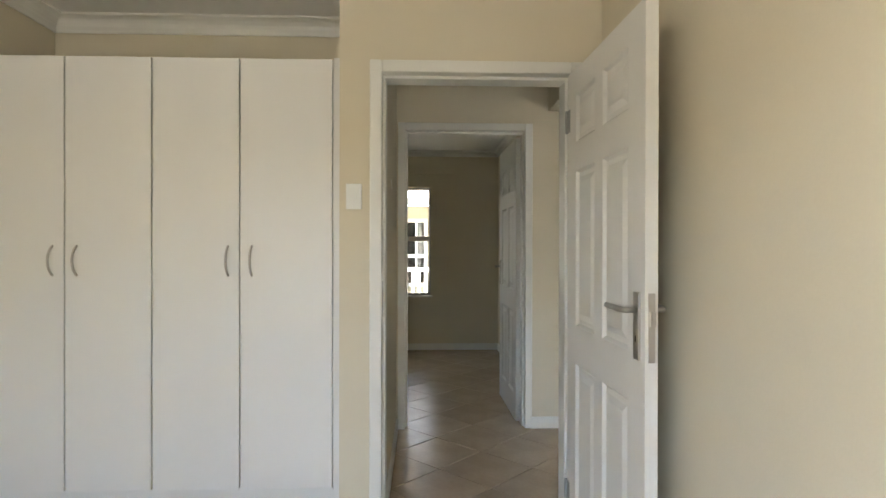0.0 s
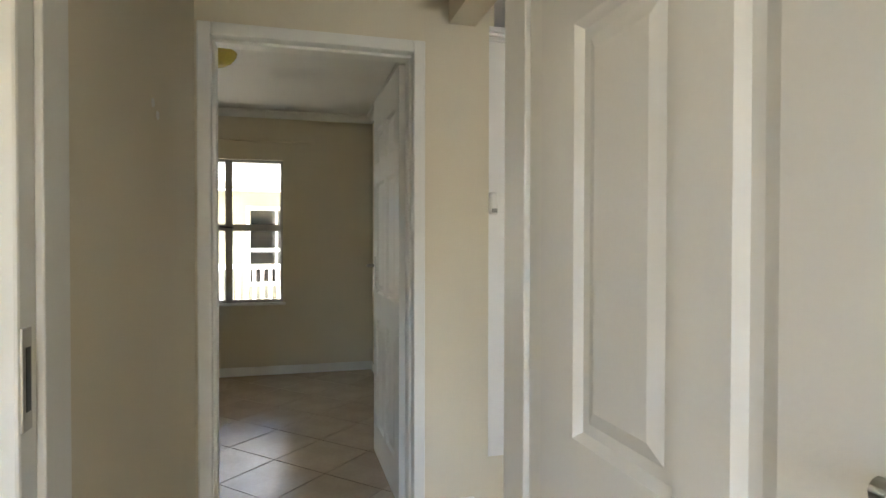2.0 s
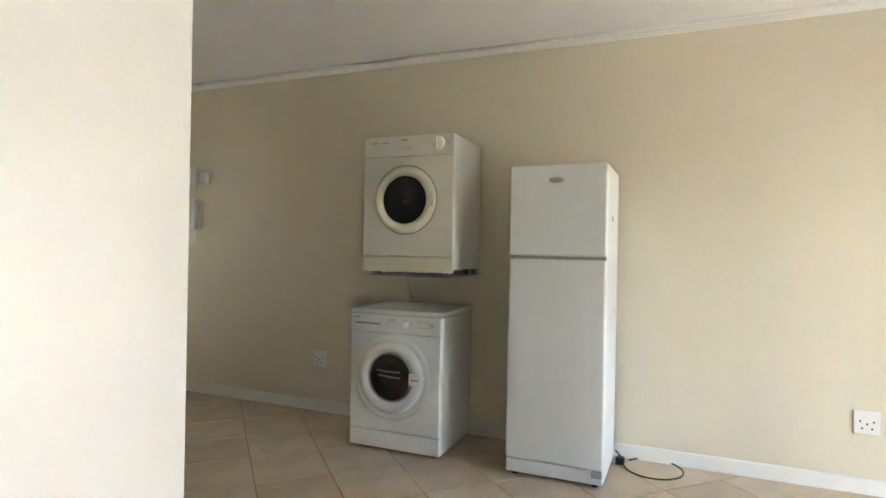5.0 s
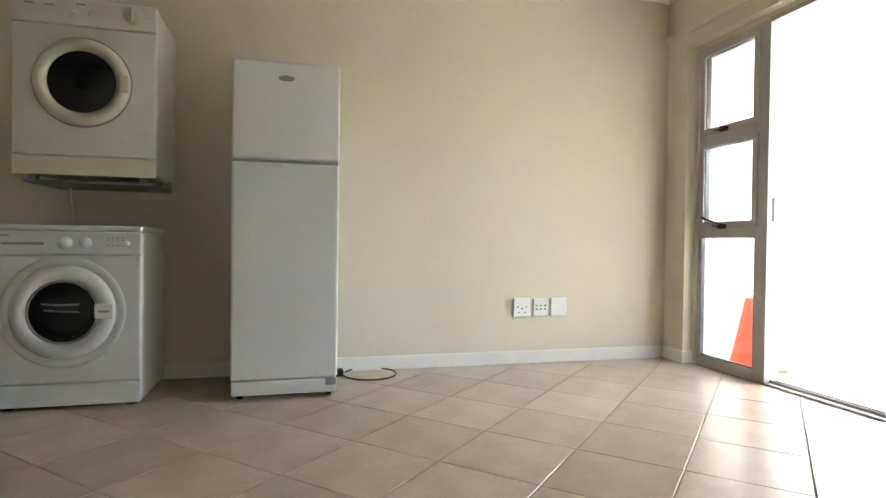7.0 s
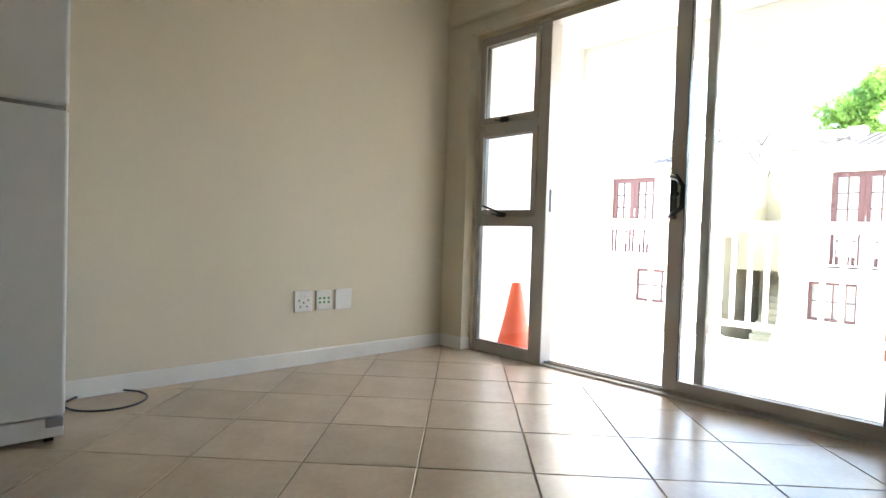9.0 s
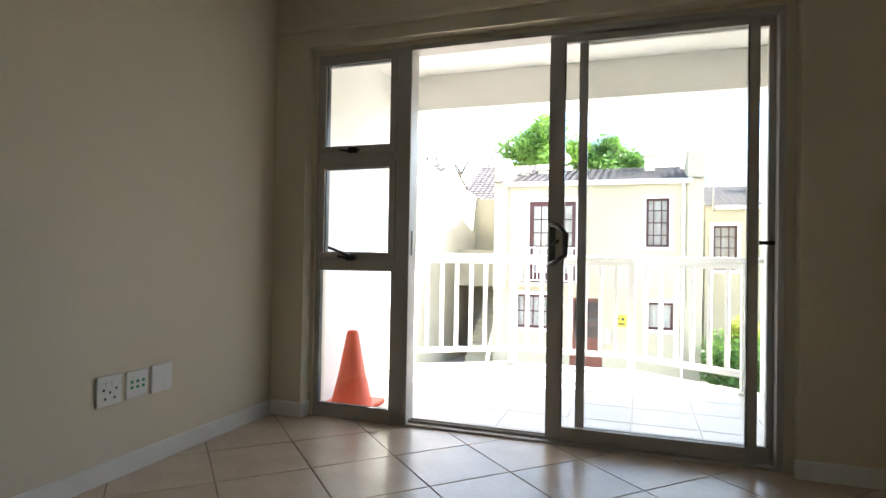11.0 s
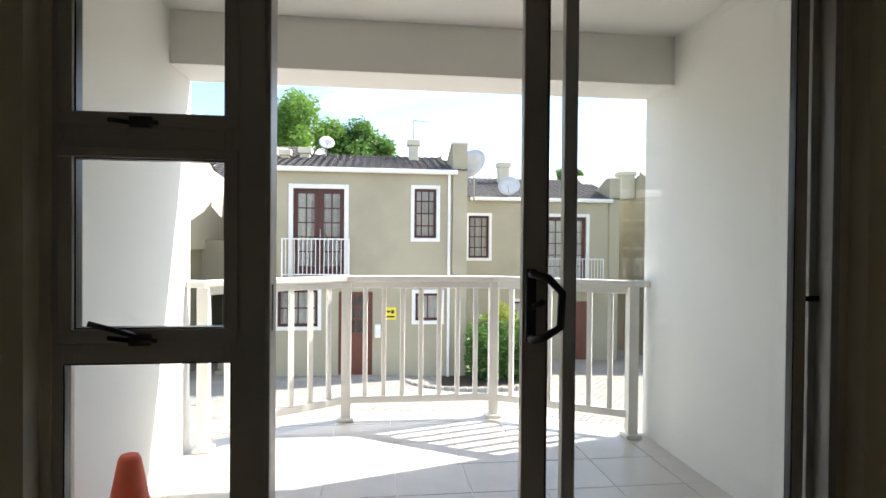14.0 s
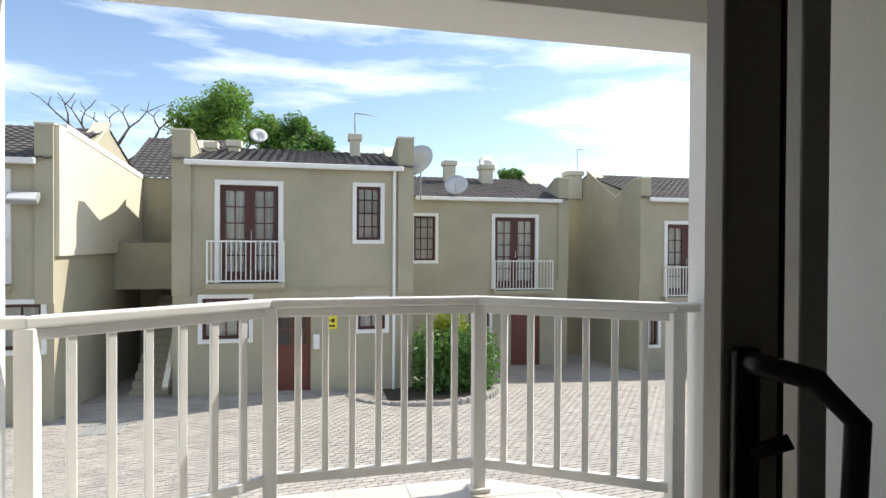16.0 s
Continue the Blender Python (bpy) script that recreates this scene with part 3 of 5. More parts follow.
def ceiling_lamp(x, y, z):
    c = thing("ceiling_lamp", "round amber glass dome lamp on the white ceiling", "ceiling lamp", pose(x, y, z), group="dome lamps")
    lathe("base", [(0, 0), (0.17, 0), (0.17, -0.02), (0.155, -0.03), (0, -0.03)], Matrix(), PLASTIC, c)
    lathe("shade", [(0.15, -0.03), (0.145, -0.05), (0.12, -0.085), (0.08, -0.11), (0.03, -0.122), (0, -0.124)], Matrix(), LAMP_GLASS, c)


ceiling_lamp(2.5, 2.2, CEIL_Z)
ceiling_lamp(-0.25, 2.55, 2.58)

cup = thing("tall_cupboard", "tall white kitchen cupboard with crown moulding beside the passage", "cupboard", pose(0, 0, 0))
boxes("body", [(1.18, 1.69, 1.22, 4.4, 0.24, 2.30)], MELAMINE, cup, bevel=0.002)
boxes("plinth", [(1.18, 1.64, 1.26, 4.4, 0, 0.24)], WALL, cup)
boxes("crown", [(1.18, 1.702, 1.208, 4.4, 2.30, 2.32), (1.18, 1.718, 1.192, 4.4, 2.32, 2.335), (1.18, 1.735, 1.175, 4.4, 2.335, 2.36)], MELAMINE, cup, bevel=0.004)
for i in range(4):
    boxes("door", [(1.69, 1.708, 1.23 + 0.6 * i, 1.82 + 0.6 * i, 0.25, 2.29)], MELAMINE, cup, bevel=0.002)


# ---- appliances, front towards local -y ----
def porthole(parent, x, z, r_out, r_in, ring_mat, y0, bulge):
    m = pose(x, y0, z, 90)
    lathe("door_ring", [(r_out, 0), (r_out, 0.012), (r_out - 0.012, 0.03), (r_in + 0.03, 0.034 + bulge), (r_in + 0.006, 0.022), (r_in, 0.004), (r_in, -0.02)], m, ring_mat, parent, 64)
    return m


def washing_machine(m):
    t = thing("washing_machine", "white front-loading washing machine with round glass door", "washing machine", m)
    w, d, h = 0.62, 0.53, 0.87
    boxes("body", [(-w / 2, w / 2, 0.02, d, 0.012, h - 0.03)], APPL, t, bevel=0.012, seg=3)
    boxes("top", [(-w / 2 - 0.003, w / 2 + 0.003, 0.0, d, h - 0.028, h)], APPL, t, bevel=0.01, seg=3)
    boxes("front_panel", [(-w / 2 + 0.002, w / 2 - 0.002, 0.0, 0.022, 0.125, 0.725)], APPL, t, bevel=0.008, seg=3)
    boxes("plinth_panel", [(-w / 2 + 0.002, w / 2 - 0.002, 0.003, 0.022, 0.015, 0.12)], APPL, t, bevel=0.005)
    boxes("control_panel", [(-w / 2 + 0.002, w / 2 - 0.002, -0.004, 0.022, 0.73, h - 0.03)], APPL, t, bevel=0.006)
    boxes("drawer", [(-0.29, -0.09, -0.008, 0.0, 0.745, 0.83)], APPL, t, bevel=0.004)
    boxes("drawer_grip", [(-0.27, -0.10, -0.0095, -0.007, 0.775, 0.788)], GREY_PLASTIC, t)
    for x, r in ((-0.015, 0.026), (0.07, 0.022)):
        lathe("dial", [(r + 0.006, 0.0), (r + 0.004, 0.008), (r, 0.01), (r - 0.003, 0.026), (0, 0.028)], pose(x, -0.004, 0.787, 90), APPL, t, 32)
    lathe("start_button", [(0.012, 0), (0.011, 0.008), (0, 0.009)], pose(0.25, -0.004, 0.787, 90), APPL, t, 20)
    boxes("panel_marks", [(0.16 + 0.021 * i, 0.172 + 0.021 * i, -0.0047, -0.004, z, z + 0.004) for i in range(4) for z in (0.772, 0.80, 0.812)], GREY_PLASTIC, t)
    boxes("panel_marks", [(-0.28, -0.24, -0.0085, -0.008, 0.845 - 0.03, 0.822)], GREY_PLASTIC, t)
    mm = porthole(t, -0.02, 0.46, 0.222, 0.15, APPL, 0.0, 0.0)
    lathe("door_glass", [(0.152, 0.006), (0.14, 0.014), (0.1, 0.019), (0.05, 0.016), (0, 0.012)], mm, DARK_GLASS, t, 48)
    lathe("door_recess", [(0.265, 0.0), (0.262, 0.004), (0.248, 0.0055), (0.226, 0.002), (0.222, 0.0)], mm, APPL, t, 64)
    # grey strips laid on the dark glass as modelled highlights
    for k, dz in enumerate((0.035, 0.005)):
        tube("glass_highlight", [(-0.105 + 0.01 * k, -0.019, 0.495 + dz - 0.03), (-0.03, -0.022, 0.49 + dz - 0.03), (0.05, -0.0205, 0.485 + dz * 1.2 - 0.03)], 0.004, GREY_PLASTIC, t, 8)
    lathe("glass_rim", [(0.152, 0.006), (0.15, 0.02), (0.143, 0.022), (0.14, 0.014)], mm, GREY_PLASTIC, t, 48)
    boxes("door_catch", [(0.12, 0.20, -0.042, -0.02, 0.43, 0.50)], PLASTIC, t, bevel=0.004)
    boxes("door_catch_mark", [(0.135, 0.185, -0.0435, -0.042, 0.46, 0.47)], GREY_PLASTIC, t)
    boxes("foot", [(sx * 0.26 - 0.02, sx * 0.26 + 0.02, y, y + 0.04, 0, 0.014) for sx in (-1, 1) for y in (0.04, 0.44)], BLACK, t)
    return t


def tumble_dryer(m):
    t = thing("tumble_dryer", "cream-white tumble dryer hung on the wall, round dark door", "tumble dryer", m)
    w, d, h = 0.61, 0.48, 0.83
    boxes("body", [(-w / 2, w / 2, 0.012, d, 0.02, h)], APPL_OLD, t, bevel=0.006, seg=3)
    boxes("front_panel", [(-w / 2, w / 2, -0.004, 0.014, 0.095, 0.70)], APPL_OLD, t, bevel=0.006, seg=2)
    boxes("control_panel", [(-w / 2, w / 2, -0.006, 0.014, 0.706, h)], APPL_OLD, t, bevel=0.005)
    boxes("lower_panel", [(-w / 2, w / 2, -0.004, 0.014, 0.0, 0.09)], CREAM, t, bevel=0.005)
    lathe("timer_dial", [(0.042, 0), (0.04, 0.012), (0.036, 0.024), (0, 0.026)], pose(0.205, -0.006, 0.775, 90), CREAM, t, 32)
    boxes("dial_grip", [(0.2, 0.21, -0.045, -0.03, 0.742, 0.808)], CREAM, t, bevel=0.003)
    boxes("panel_marks", [(-0.04, 0.0, -0.0068, -0.006, 0.803, 0.81), (-0.25, -0.21, -0.0068, -0.006, 0.79, 0.796), (-0.17, -0.13, -0.0068, -0.006, 0.79, 0.796), (0.27, 0.275, -0.0068, -0.006, 0.77, 0.776)], GREY_PLASTIC, t)
    for x in (-0.05, 0.02):
        lathe("push_button", [(0.011, 0), (0.01, 0.007), (0, 0.008)], pose(x, -0.006, 0.765, 90), CREAM, t, 16)
    m2 = porthole(t, -0.01, 0.44, 0.205, 0.145, CREAM, -0.004, 0.004)
    lathe("door_glass", [(0.145, 0.014), (0.1, 0.019), (0, 0.021)], m2, DARK_GLASS, t, 48)
    lathe("door_gap", [(0.213, 0.0), (0.212, 0.003), (0.206, 0.003), (0.205, 0.0)], m2, GREY_PLASTIC, t, 64)
    lathe("glass_boss", [(0.03, 0.0), (0.028, 0.004), (0.0, 0.006)], pose(-0.005, -0.024, 0.435, 90), DARK_GLASS, t, 24)
    boxes("door_grip", [(0.155, 0.195, -0.046, -0.03, 0.40, 0.48)], CREAM, t, bevel=0.004)
    boxes("foot", [(sx * 0.24 - 0.018, sx * 0.24 + 0.018, y, y + 0.036, -0.022, 0.022) for sx in (-1, 1) for y in (0.05, 0.40)], GREY_PLASTIC, t)
    boxes("wall_bracket", [(-0.28, 0.28, 0.06, d + 0.045, -0.03, -0.018), (-0.28, -0.25, d - 0.01, d + 0.045, -0.3 + 0.28, 0.3), (0.25, 0.28, d - 0.01, d + 0.045, -0.02, 0.3)], GREY_PLASTIC, t)
    return t


def fridge(m):
    t = thing("fridge_freezer", "white two-door upright fridge freezer on the tiled floor", "fridge", m)
    w, d, h = 0.53, 0.53, 1.72
    boxes("body", [(-w / 2, w / 2, 0.05, d, 0.02, h - 0.004)], APPL, t, bevel=0.006)
    boxes("door", [(-w / 2, w / 2, 0.0, 0.046, 0.10, 1.205)], APPL, t, bevel=0.012, seg=3)
    boxes("freezer_door", [(-w / 2, w / 2, 0.0, 0.046, 1.222, h)], APPL, t, bevel=0.012, seg=3)
    boxes("grip", [(-w / 2 + 0.01, -0.02, -0.003, 0.02, 1.186, 1.204)], APPL, t, bevel=0.006)
    boxes("gasket", [(-w / 2 + 0.006, w / 2 - 0.006, 0.03, 0.05, 0.1, h - 0.01)], GREY_PLASTIC, t)
    boxes("plinth", [(-w / 2 + 0.004, w / 2 - 0.004, 0.008, 0.05, 0.022, 0.094)], APPL, t, bevel=0.004)
    boxes("hinge", [(w / 2 - 0.06, w / 2 - 0.005, 0.0, 0.02, 0.06, 0.095)], GREY_PLASTIC, t, bevel=0.004)
    bm = bmesh.new()
    add_lathe(bm, [(0.04, 0), (0.038, 0.004), (0, 0.005)], pose(-0.005, 0, 1.635, 90) @ Matrix.Diagonal((1, 0.36, 1, 1)), 28)
    finish("badge", bm, GREY_PLASTIC, t, True)
    boxes("side_label", [(w / 2, w / 2 + 0.001, 0.2, 0.27, 1.42, 1.45)], GREY_PLASTIC, t)
    boxes("foot", [(sx * 0.22 - 0.015, sx * 0.22 + 0.015, y, y + 0.03, 0, 0.024) for sx in (-1, 1) for y in (0.04, 0.46)], BLACK, t)
    return t


washing_machine(pose(3.69, 1.66, 0, 0, 0, -90))
tumble_dryer(pose(3.71, 1.60, 1.105, 0, 0, -90))
fridge(pose(3.665, 0.675, 0, 0, 0, -90))
tagged(tube("dryer_cable", [(4.1, 1.78, 1.12), (4.12, 1.8, 1.05), (4.2, 1.8, 0.9), (4.22, 1.8, 0.7)], 0.006, CREAM), "cream cable hanging below the dryer", "cable")
cab = [(4.19, 0.40, 0.05), (4.16, 0.37, 0.03), (4.13, 0.36, 0.012)]
cab += arc((4.10, 0.18, 0.008), (0, 1, 0), (-1, 0, 0), 0.16, 20, 330, 22)
ca = thing("power_cable", "black power cable with plug lying by the fridge", "cable", pose(0, 0, 0))
tube("cord", cab, 0.005, CABLE, ca, 8)
boxes("plug", [(4.08, 4.13, 0.34, 0.39, 0.0, 0.045)], CABLE, ca, bevel=0.01)


# ---- glazed doors ----
gf = thing("window_1", "bronze-grey aluminium frame with three panes beside the sliding door", "window", pose(0, 0, 0), kind="structure")
PANES = [(3.52, 3.94, 1.60, 2.09), (3.52, 3.94, 0.97, 1.47), (3.50, 3.97, 0.07, 0.87)]
rows = [(a, b, -2.115, -2.062, c, d) for a, b, c, d in wall_rows(3.40, 4.0, -0.02, 2.155, PANES)]
boxes("frame", rows, ALU, gf, bevel=0.002, seg=1)
for a, b, c, d in PANES[:2]:
    boxes("sash", [(a - 0.04, b + 0.04, -2.062, -2.05, c - 0.04, c), (a - 0.04, b + 0.04, -2.062, -2.05, d, d + 0.03), (a - 0.04, a, -2.062, -2.05, c, d), (b, b + 0.04, -2.062, -2.05, c, d)], ALU, gf, bevel=0.002, seg=1)
    tube("stay", [(b - 0.10, -2.045, c - 0.022), (b - 0.16, -2.04, c - 0.03), (b - 0.24, -2.03, c - 0.03)], 0.007, BLACK, gf, 8)
    boxes("stay_catch", [(b - 0.22, b - 0.16, -2.05, -2.03, c - 0.045, c - 0.012)], BLACK, gf, bevel=0.003)
tube("stay", [(3.75, -2.04, 0.95), (3.86, -1.97, 1.0)], 0.008, BLACK, gf, 8)
for a, b, c, d in PANES:
    boxes("gasket", [(a, a + 0.004, -2.1, -2.064, c, d), (b - 0.004, b, -2.1, -2.064, c, d), (a, b, -2.1, -2.064, c, c + 0.004), (a, b, -2.1, -2.064, d - 0.004, d)], BLACK, gf)
    boxes("pane", [(a, b, -2.09, -2.085, c, d)], GLASS, gf).visible_shadow = False
sd = thing("door_4", "bronze-grey aluminium sliding door pushed open, black handle", "sliding door", pose(0, 0, 0), kind="structure")
boxes("frame", [(1.52, 3.40, -2.15, -2.04, 2.125, 2.155), (1.52, 1.55, -2.15, -2.04, -0.02, 2.125), (3.385, 3.40, -2.15, -2.04, -0.02, 2.125), (1.55, 3.385, -2.15, -2.04, -0.045, 0.012), (1.55, 3.385, -2.085, -2.078, 0.012, 0.028), (1.55, 3.385, -2.125, -2.118, 0.012, 0.028)], ALU, sd, bevel=0.002, seg=1)


def leaf_rows(a, b, y0, y1, st):
    return [(a, a + st[0], y0, y1, 0.03, 2.12), (b - st[1], b, y0, y1, 0.03, 2.12), (a + st[0], b - st[1], y0, y1, 0.03, 0.085), (a + st[0], b - st[1], y0, y1, 2.085, 2.12)]


boxes("sliding_leaf", leaf_rows(1.625, 2.61, -2.095, -2.062, (0.045, 0.078)), ALU, sd, bevel=0.002, seg=1)
boxes("fixed_leaf", leaf_rows(1.55, 2.462, -2.138, -2.105, (0.03, 0.045)), ALU, sd, bevel=0.002, seg=1)
boxes("gasket", [(1.67, 1.675, -2.092, -2.06, 0.085, 2.085), (2.527, 2.532, -2.092, -2.06, 0.085, 2.085)], BLACK, sd)
boxes("pane", [(1.67, 2.532, -2.081, -2.076, 0.085, 2.085)], GLASS, sd).visible_shadow = False
boxes("pane", [(1.58, 2.417, -2.124, -2.119, 0.085, 2.085)], GLASS, sd).visible_shadow = False
boxes("latch_bar", [(1.552, 1.625, -2.105, -2.09, 1.04, 1.058)], BLACK, sd)
tube("handle", [(2.585, -2.062, 0.93), (2.585, -2.02, 0.93), (2.56, -2.0, 0.94), (2.51, -1.985, 0.975), (2.505, -1.985, 1.08), (2.545, -2.0, 1.125), (2.585, -2.025, 1.135), (2.585, -2.062, 1.135)], 0.013, BLACK, sd, 10)
boxes("handle_plate", [(2.568, 2.602, -2.062, -2.048, 0.92, 1.15)], BLACK, sd, bevel=0.004)
tube("lock_lever", [(2.58, -2.05, 1.03), (2.55, -2.025, 1.05)], 0.009, BLACK, sd, 8)
boxes("strike", [(3.383, 3.387, -2.09, -2.07, 0.96, 1.1)], BLACK, sd)
# second bedroom window
PLACE = FLAT
w2 = thing("window_2", "aluminium window with slim bars in the second bedroom", "window", pose(0, 0, 0), kind="structure")
W2 = [(a, a + 0.45, c, d) for a in (-1.21, -0.695, -0.18) for c, d in ((0.735, 1.41), (1.475, 2.08))]
boxes("frame", [(a, b, 4.88, 4.92, c, d) for a, b, c, d in wall_rows(-1.25, 0.295, 0.71, 2.105, W2)], ALU, w2, bevel=0.002, seg=1)
boxes("sill", [(-1.28, 0.32, 4.79, 4.88, 0.685, 0.71)], TRIM, w2, bevel=0.004)
for a, b, c, d in W2:
    boxes("pane", [(a, b, 4.898, 4.902, c, d)], GLASS, w2).visible_shadow = False
tube("stay", [(-0.17, 4.875, 1.44), (-0.29, 4.85, 1.45)], 0.007, BLACK, w2, 8)
# bedroom window
w3 = thing("window_3", "aluminium bedroom window", "window", pose(0, 0, 0), kind="structure")
boxes("frame", [(a, b, -3.47, -3.43, c, d) for a, b, c, d in wall_rows(-1.4, 0.2, 0.8, 2.1, [(-1.36, -0.62, 0.84, 2.06), (-0.58, 0.16, 0.84, 2.06)])], ALU, w3)

PLACE = Vector((0, 0, 0))
# ---- floor tiles ----
def tile_floor(parent, name, mat, side, angle, origin, outlines, z1, gap, cap=300):
    c, s = math.cos(radians(angle)), math.sin(radians(angle))
    h = (side - gap) / 2
    whole = bpy.data.meshes.new(name)
    bm = bmesh.new()
    slab(bm, [(c * u - s * v, s * u + c * v) for u, v in ((-h, -h), (h, -h), (h, h), (-h, h))], -0.008, 0, 0.0015)
    bm.to_mesh(whole)
    bm.free()
    whole.materials.append(mat)
    for i in range(-24, 25):
        for j in range(-24, 25):
            x, y = origin[0] + (c * i - s * j) * side, origin[1] + (s * i + c * j) * side
            sq = [(x + c * u - s * v, y + s * u + c * v) for u, v in ((-h, -h), (h, -h), (h, h), (-h, h))]
            for k, o in enumerate(outlines):
                p = clip(sq, o)
                if not p:
                    continue
                area = sum(a[0] * b[1] - b[0] * a[1] for a, b in zip(p, p[1:] + p[:1])) / 2
                if area < 0.002:
                    continue
                if area > (side - gap) ** 2 * 0.999:
                    ob = new(name, whole)
                else:
                    bm = bmesh.new()
                    slab(bm, [(a - x, b - y) for a, b in p], -0.008, 0)
                    ob = finish(name, bm, mat)
                ob.parent = parent
                ob.matrix_basis = pose(x, y, z1)


def rect(x0, x1, y0, y1):
    return [(x0, y0), (x1, y0), (x1, y1), (x0, y1)]

# ---- balcony ----
BZ = -0.05
BAY = [(1.26, -4.02), (2.15, -4.56), (3.32, -4.56), (4.2, -4.02), (4.2, -2.1), (1.26, -2.1)]
bm = bmesh.new()
slab(bm, BAY, -0.3, BZ - 0.004)
BALCONY = structure(finish("floor_balcony", bm, WHITE_PLASTER), "pale square tiles on the balcony floor", "floor")
structure(boxes("wall_balcony_west", [(0.9, 1.26, -3.96, YG - 0.21, -0.3, 2.9)], WHITE_PLASTER), "white plastered side wall of the balcony", "wall")
structure(boxes("wall_balcony_east", [(4.2, 4.5, -3.96, YG - 0.21, -0.3, 2.9)], WHITE_PLASTER), "white plastered side wall of the balcony", "wall")
structure(boxes("ceiling_balcony", [(1.26, 4.2, -3.96, YG - 0.21, 2.5, 2.8)], WHITE_PLASTER), "white plastered balcony soffit", "ceiling")
structure(boxes("beam_balcony", [(1.26, 4.2, -3.96, -3.60, 2.205, 2.5)], WHITE_PLASTER, bevel=0.004), "white plastered beam at the balcony front", "beam")
# the unseen overhang past the back wall is added to block sky light
structure(boxes("roof_shade_slab", [(-2.4, 4.7, -3.96, 8.2, 2.9, 3.1)], ROOF), "roof slab over the flat, with an added overhang shading the back window", "roof")
structure(boxes("wall_below", [(-2.2, 4.5, -4.0, -3.9, -3.1, -0.3)], WHITE_PLASTER), "plastered wall of the flat below", "wall")


def railing():
    r = thing("balcony_railing", "white painted metal railing with upright bars round the balcony", "railing", pose(0, 0, 0))
    pts = [(1.27, -3.90), (1.37, -3.90), (2.20, -4.41), (3.27, -4.42), (4.10, -3.90), (4.19, -3.90)]
    for k, (a, b) in enumerate(zip(pts, pts[1:])):
        n = Vector((b[0] - a[0], b[1] - a[1], 0))
        ln, ang = n.length, math.degrees(math.atan2(n.y, n.x))
        m = pose(a[0], a[1], 0, 0, 0, ang)
        boxes("top_rail", [(-0.015, ln + 0.015, -0.032, 0.032, 0.945, 0.99)], RAIL, r, bevel=0.01, seg=2, at=m)
        if k in (0, 4):
            continue
        boxes("bottom_rail", [(0.02, ln - 0.02, -0.018, 0.018, 0.075, 0.125)], RAIL, r, bevel=0.006, at=m)
        boxes("upper_rail", [(0.02, ln - 0.02, -0.018, 0.018, 0.90, 0.946)], RAIL, r, bevel=0.006, at=m)
        cnt = (0, 7, 8, 7, 0)[k] - 1
        for i in range(1, cnt + 1):
            x = ln * i / (cnt + 1)
            b_ = boxes("bar", [(x - 0.017, x + 0.017, -0.013, 0.013, 0.12, 0.905)], RAIL, r, bevel=0.003, seg=1, at=m)
    for x, y in pts[1:5]:
        boxes("post", [(x - 0.034, x + 0.034, y - 0.034, y + 0.034, BZ, 0.946)], RAIL, r, bevel=0.005)
        boxes("post_foot", [(x - 0.055, x + 0.055, y - 0.055, y + 0.055, BZ, BZ + 0.025)], RAIL, r, bevel=0.005)


railing()
cone = thing("traffic_cone", "faded orange plastic traffic cone on the balcony tiles", "traffic cone", pose(3.95, -2.47, BZ))
lathe("body", [(0.135, 0.03), (0.13, 0.045), (0.085, 0.24), (0.038, 0.49), (0.03, 0.505), (0.022, 0.507), (0, 0.50)], Matrix(), ORANGE, cone)
boxes("base", [(-0.17, 0.17, -0.17, 0.17, 0, 0.035)], ORANGE, cone, bevel=0.014, seg=3)

# ---- ground ----
def ground_z(x, y):
    return -2.72 - 0.028 * max(0.0, 4.0 - x) - 0.075 * max(0.0, -17.5 - y) if y > -60 else -6.5


bm = bmesh.new()
xs = [-1500, -200, -60, -30, -20, -15, -10, -6, -2, 2, 4, 6, 10, 15, 25, 60, 200, 1500]
ys = [-1500, -300, -60, -40, -30, -26, -22, -19, -17.5, -14, -10, -6, 0, 20, 60, 300, 1500]
grid = [[bm.verts.new((x, y, max(-4.2, min(-2.6, ground_z(x, y))))) for y in ys] for x in xs]
for i in range(len(xs) - 1):
    for j in range(len(ys) - 1):
        bm.faces.new((grid[i][j], grid[i + 1][j], grid[i + 1][j + 1], grid[i][j + 1]))
GROUND = structure(finish("ground", bm, PAVING), "grey concrete block paving of the courtyard", "paving")


# ---- houses ----
def curtain(parent, x0, x1, z0, z1, y):
    """Gathered net curtain behind the panes, in soft uneven folds."""
    bm = bmesh.new()
    n = int((x1 - x0) / 0.02)
    prev = None
    for i in range(n + 1):
        x = x0 - 0.02 + (x1 - x0 + 0.04) * i / n
        yy = y - 0.20 + 0.02 * math.sin(i * 0.55 + math.sin(i * 0.13)) + 0.008 * math.sin(i * 1.7)
        cur = (bm.verts.new((x, yy - 0.01, z0)), bm.verts.new((x, yy, z1)))
        if prev:
            bm.faces.new((prev[0], cur[0], cur[1], prev[1]))
        prev = cur
    finish("curtain", bm, CURTAIN, parent, True)


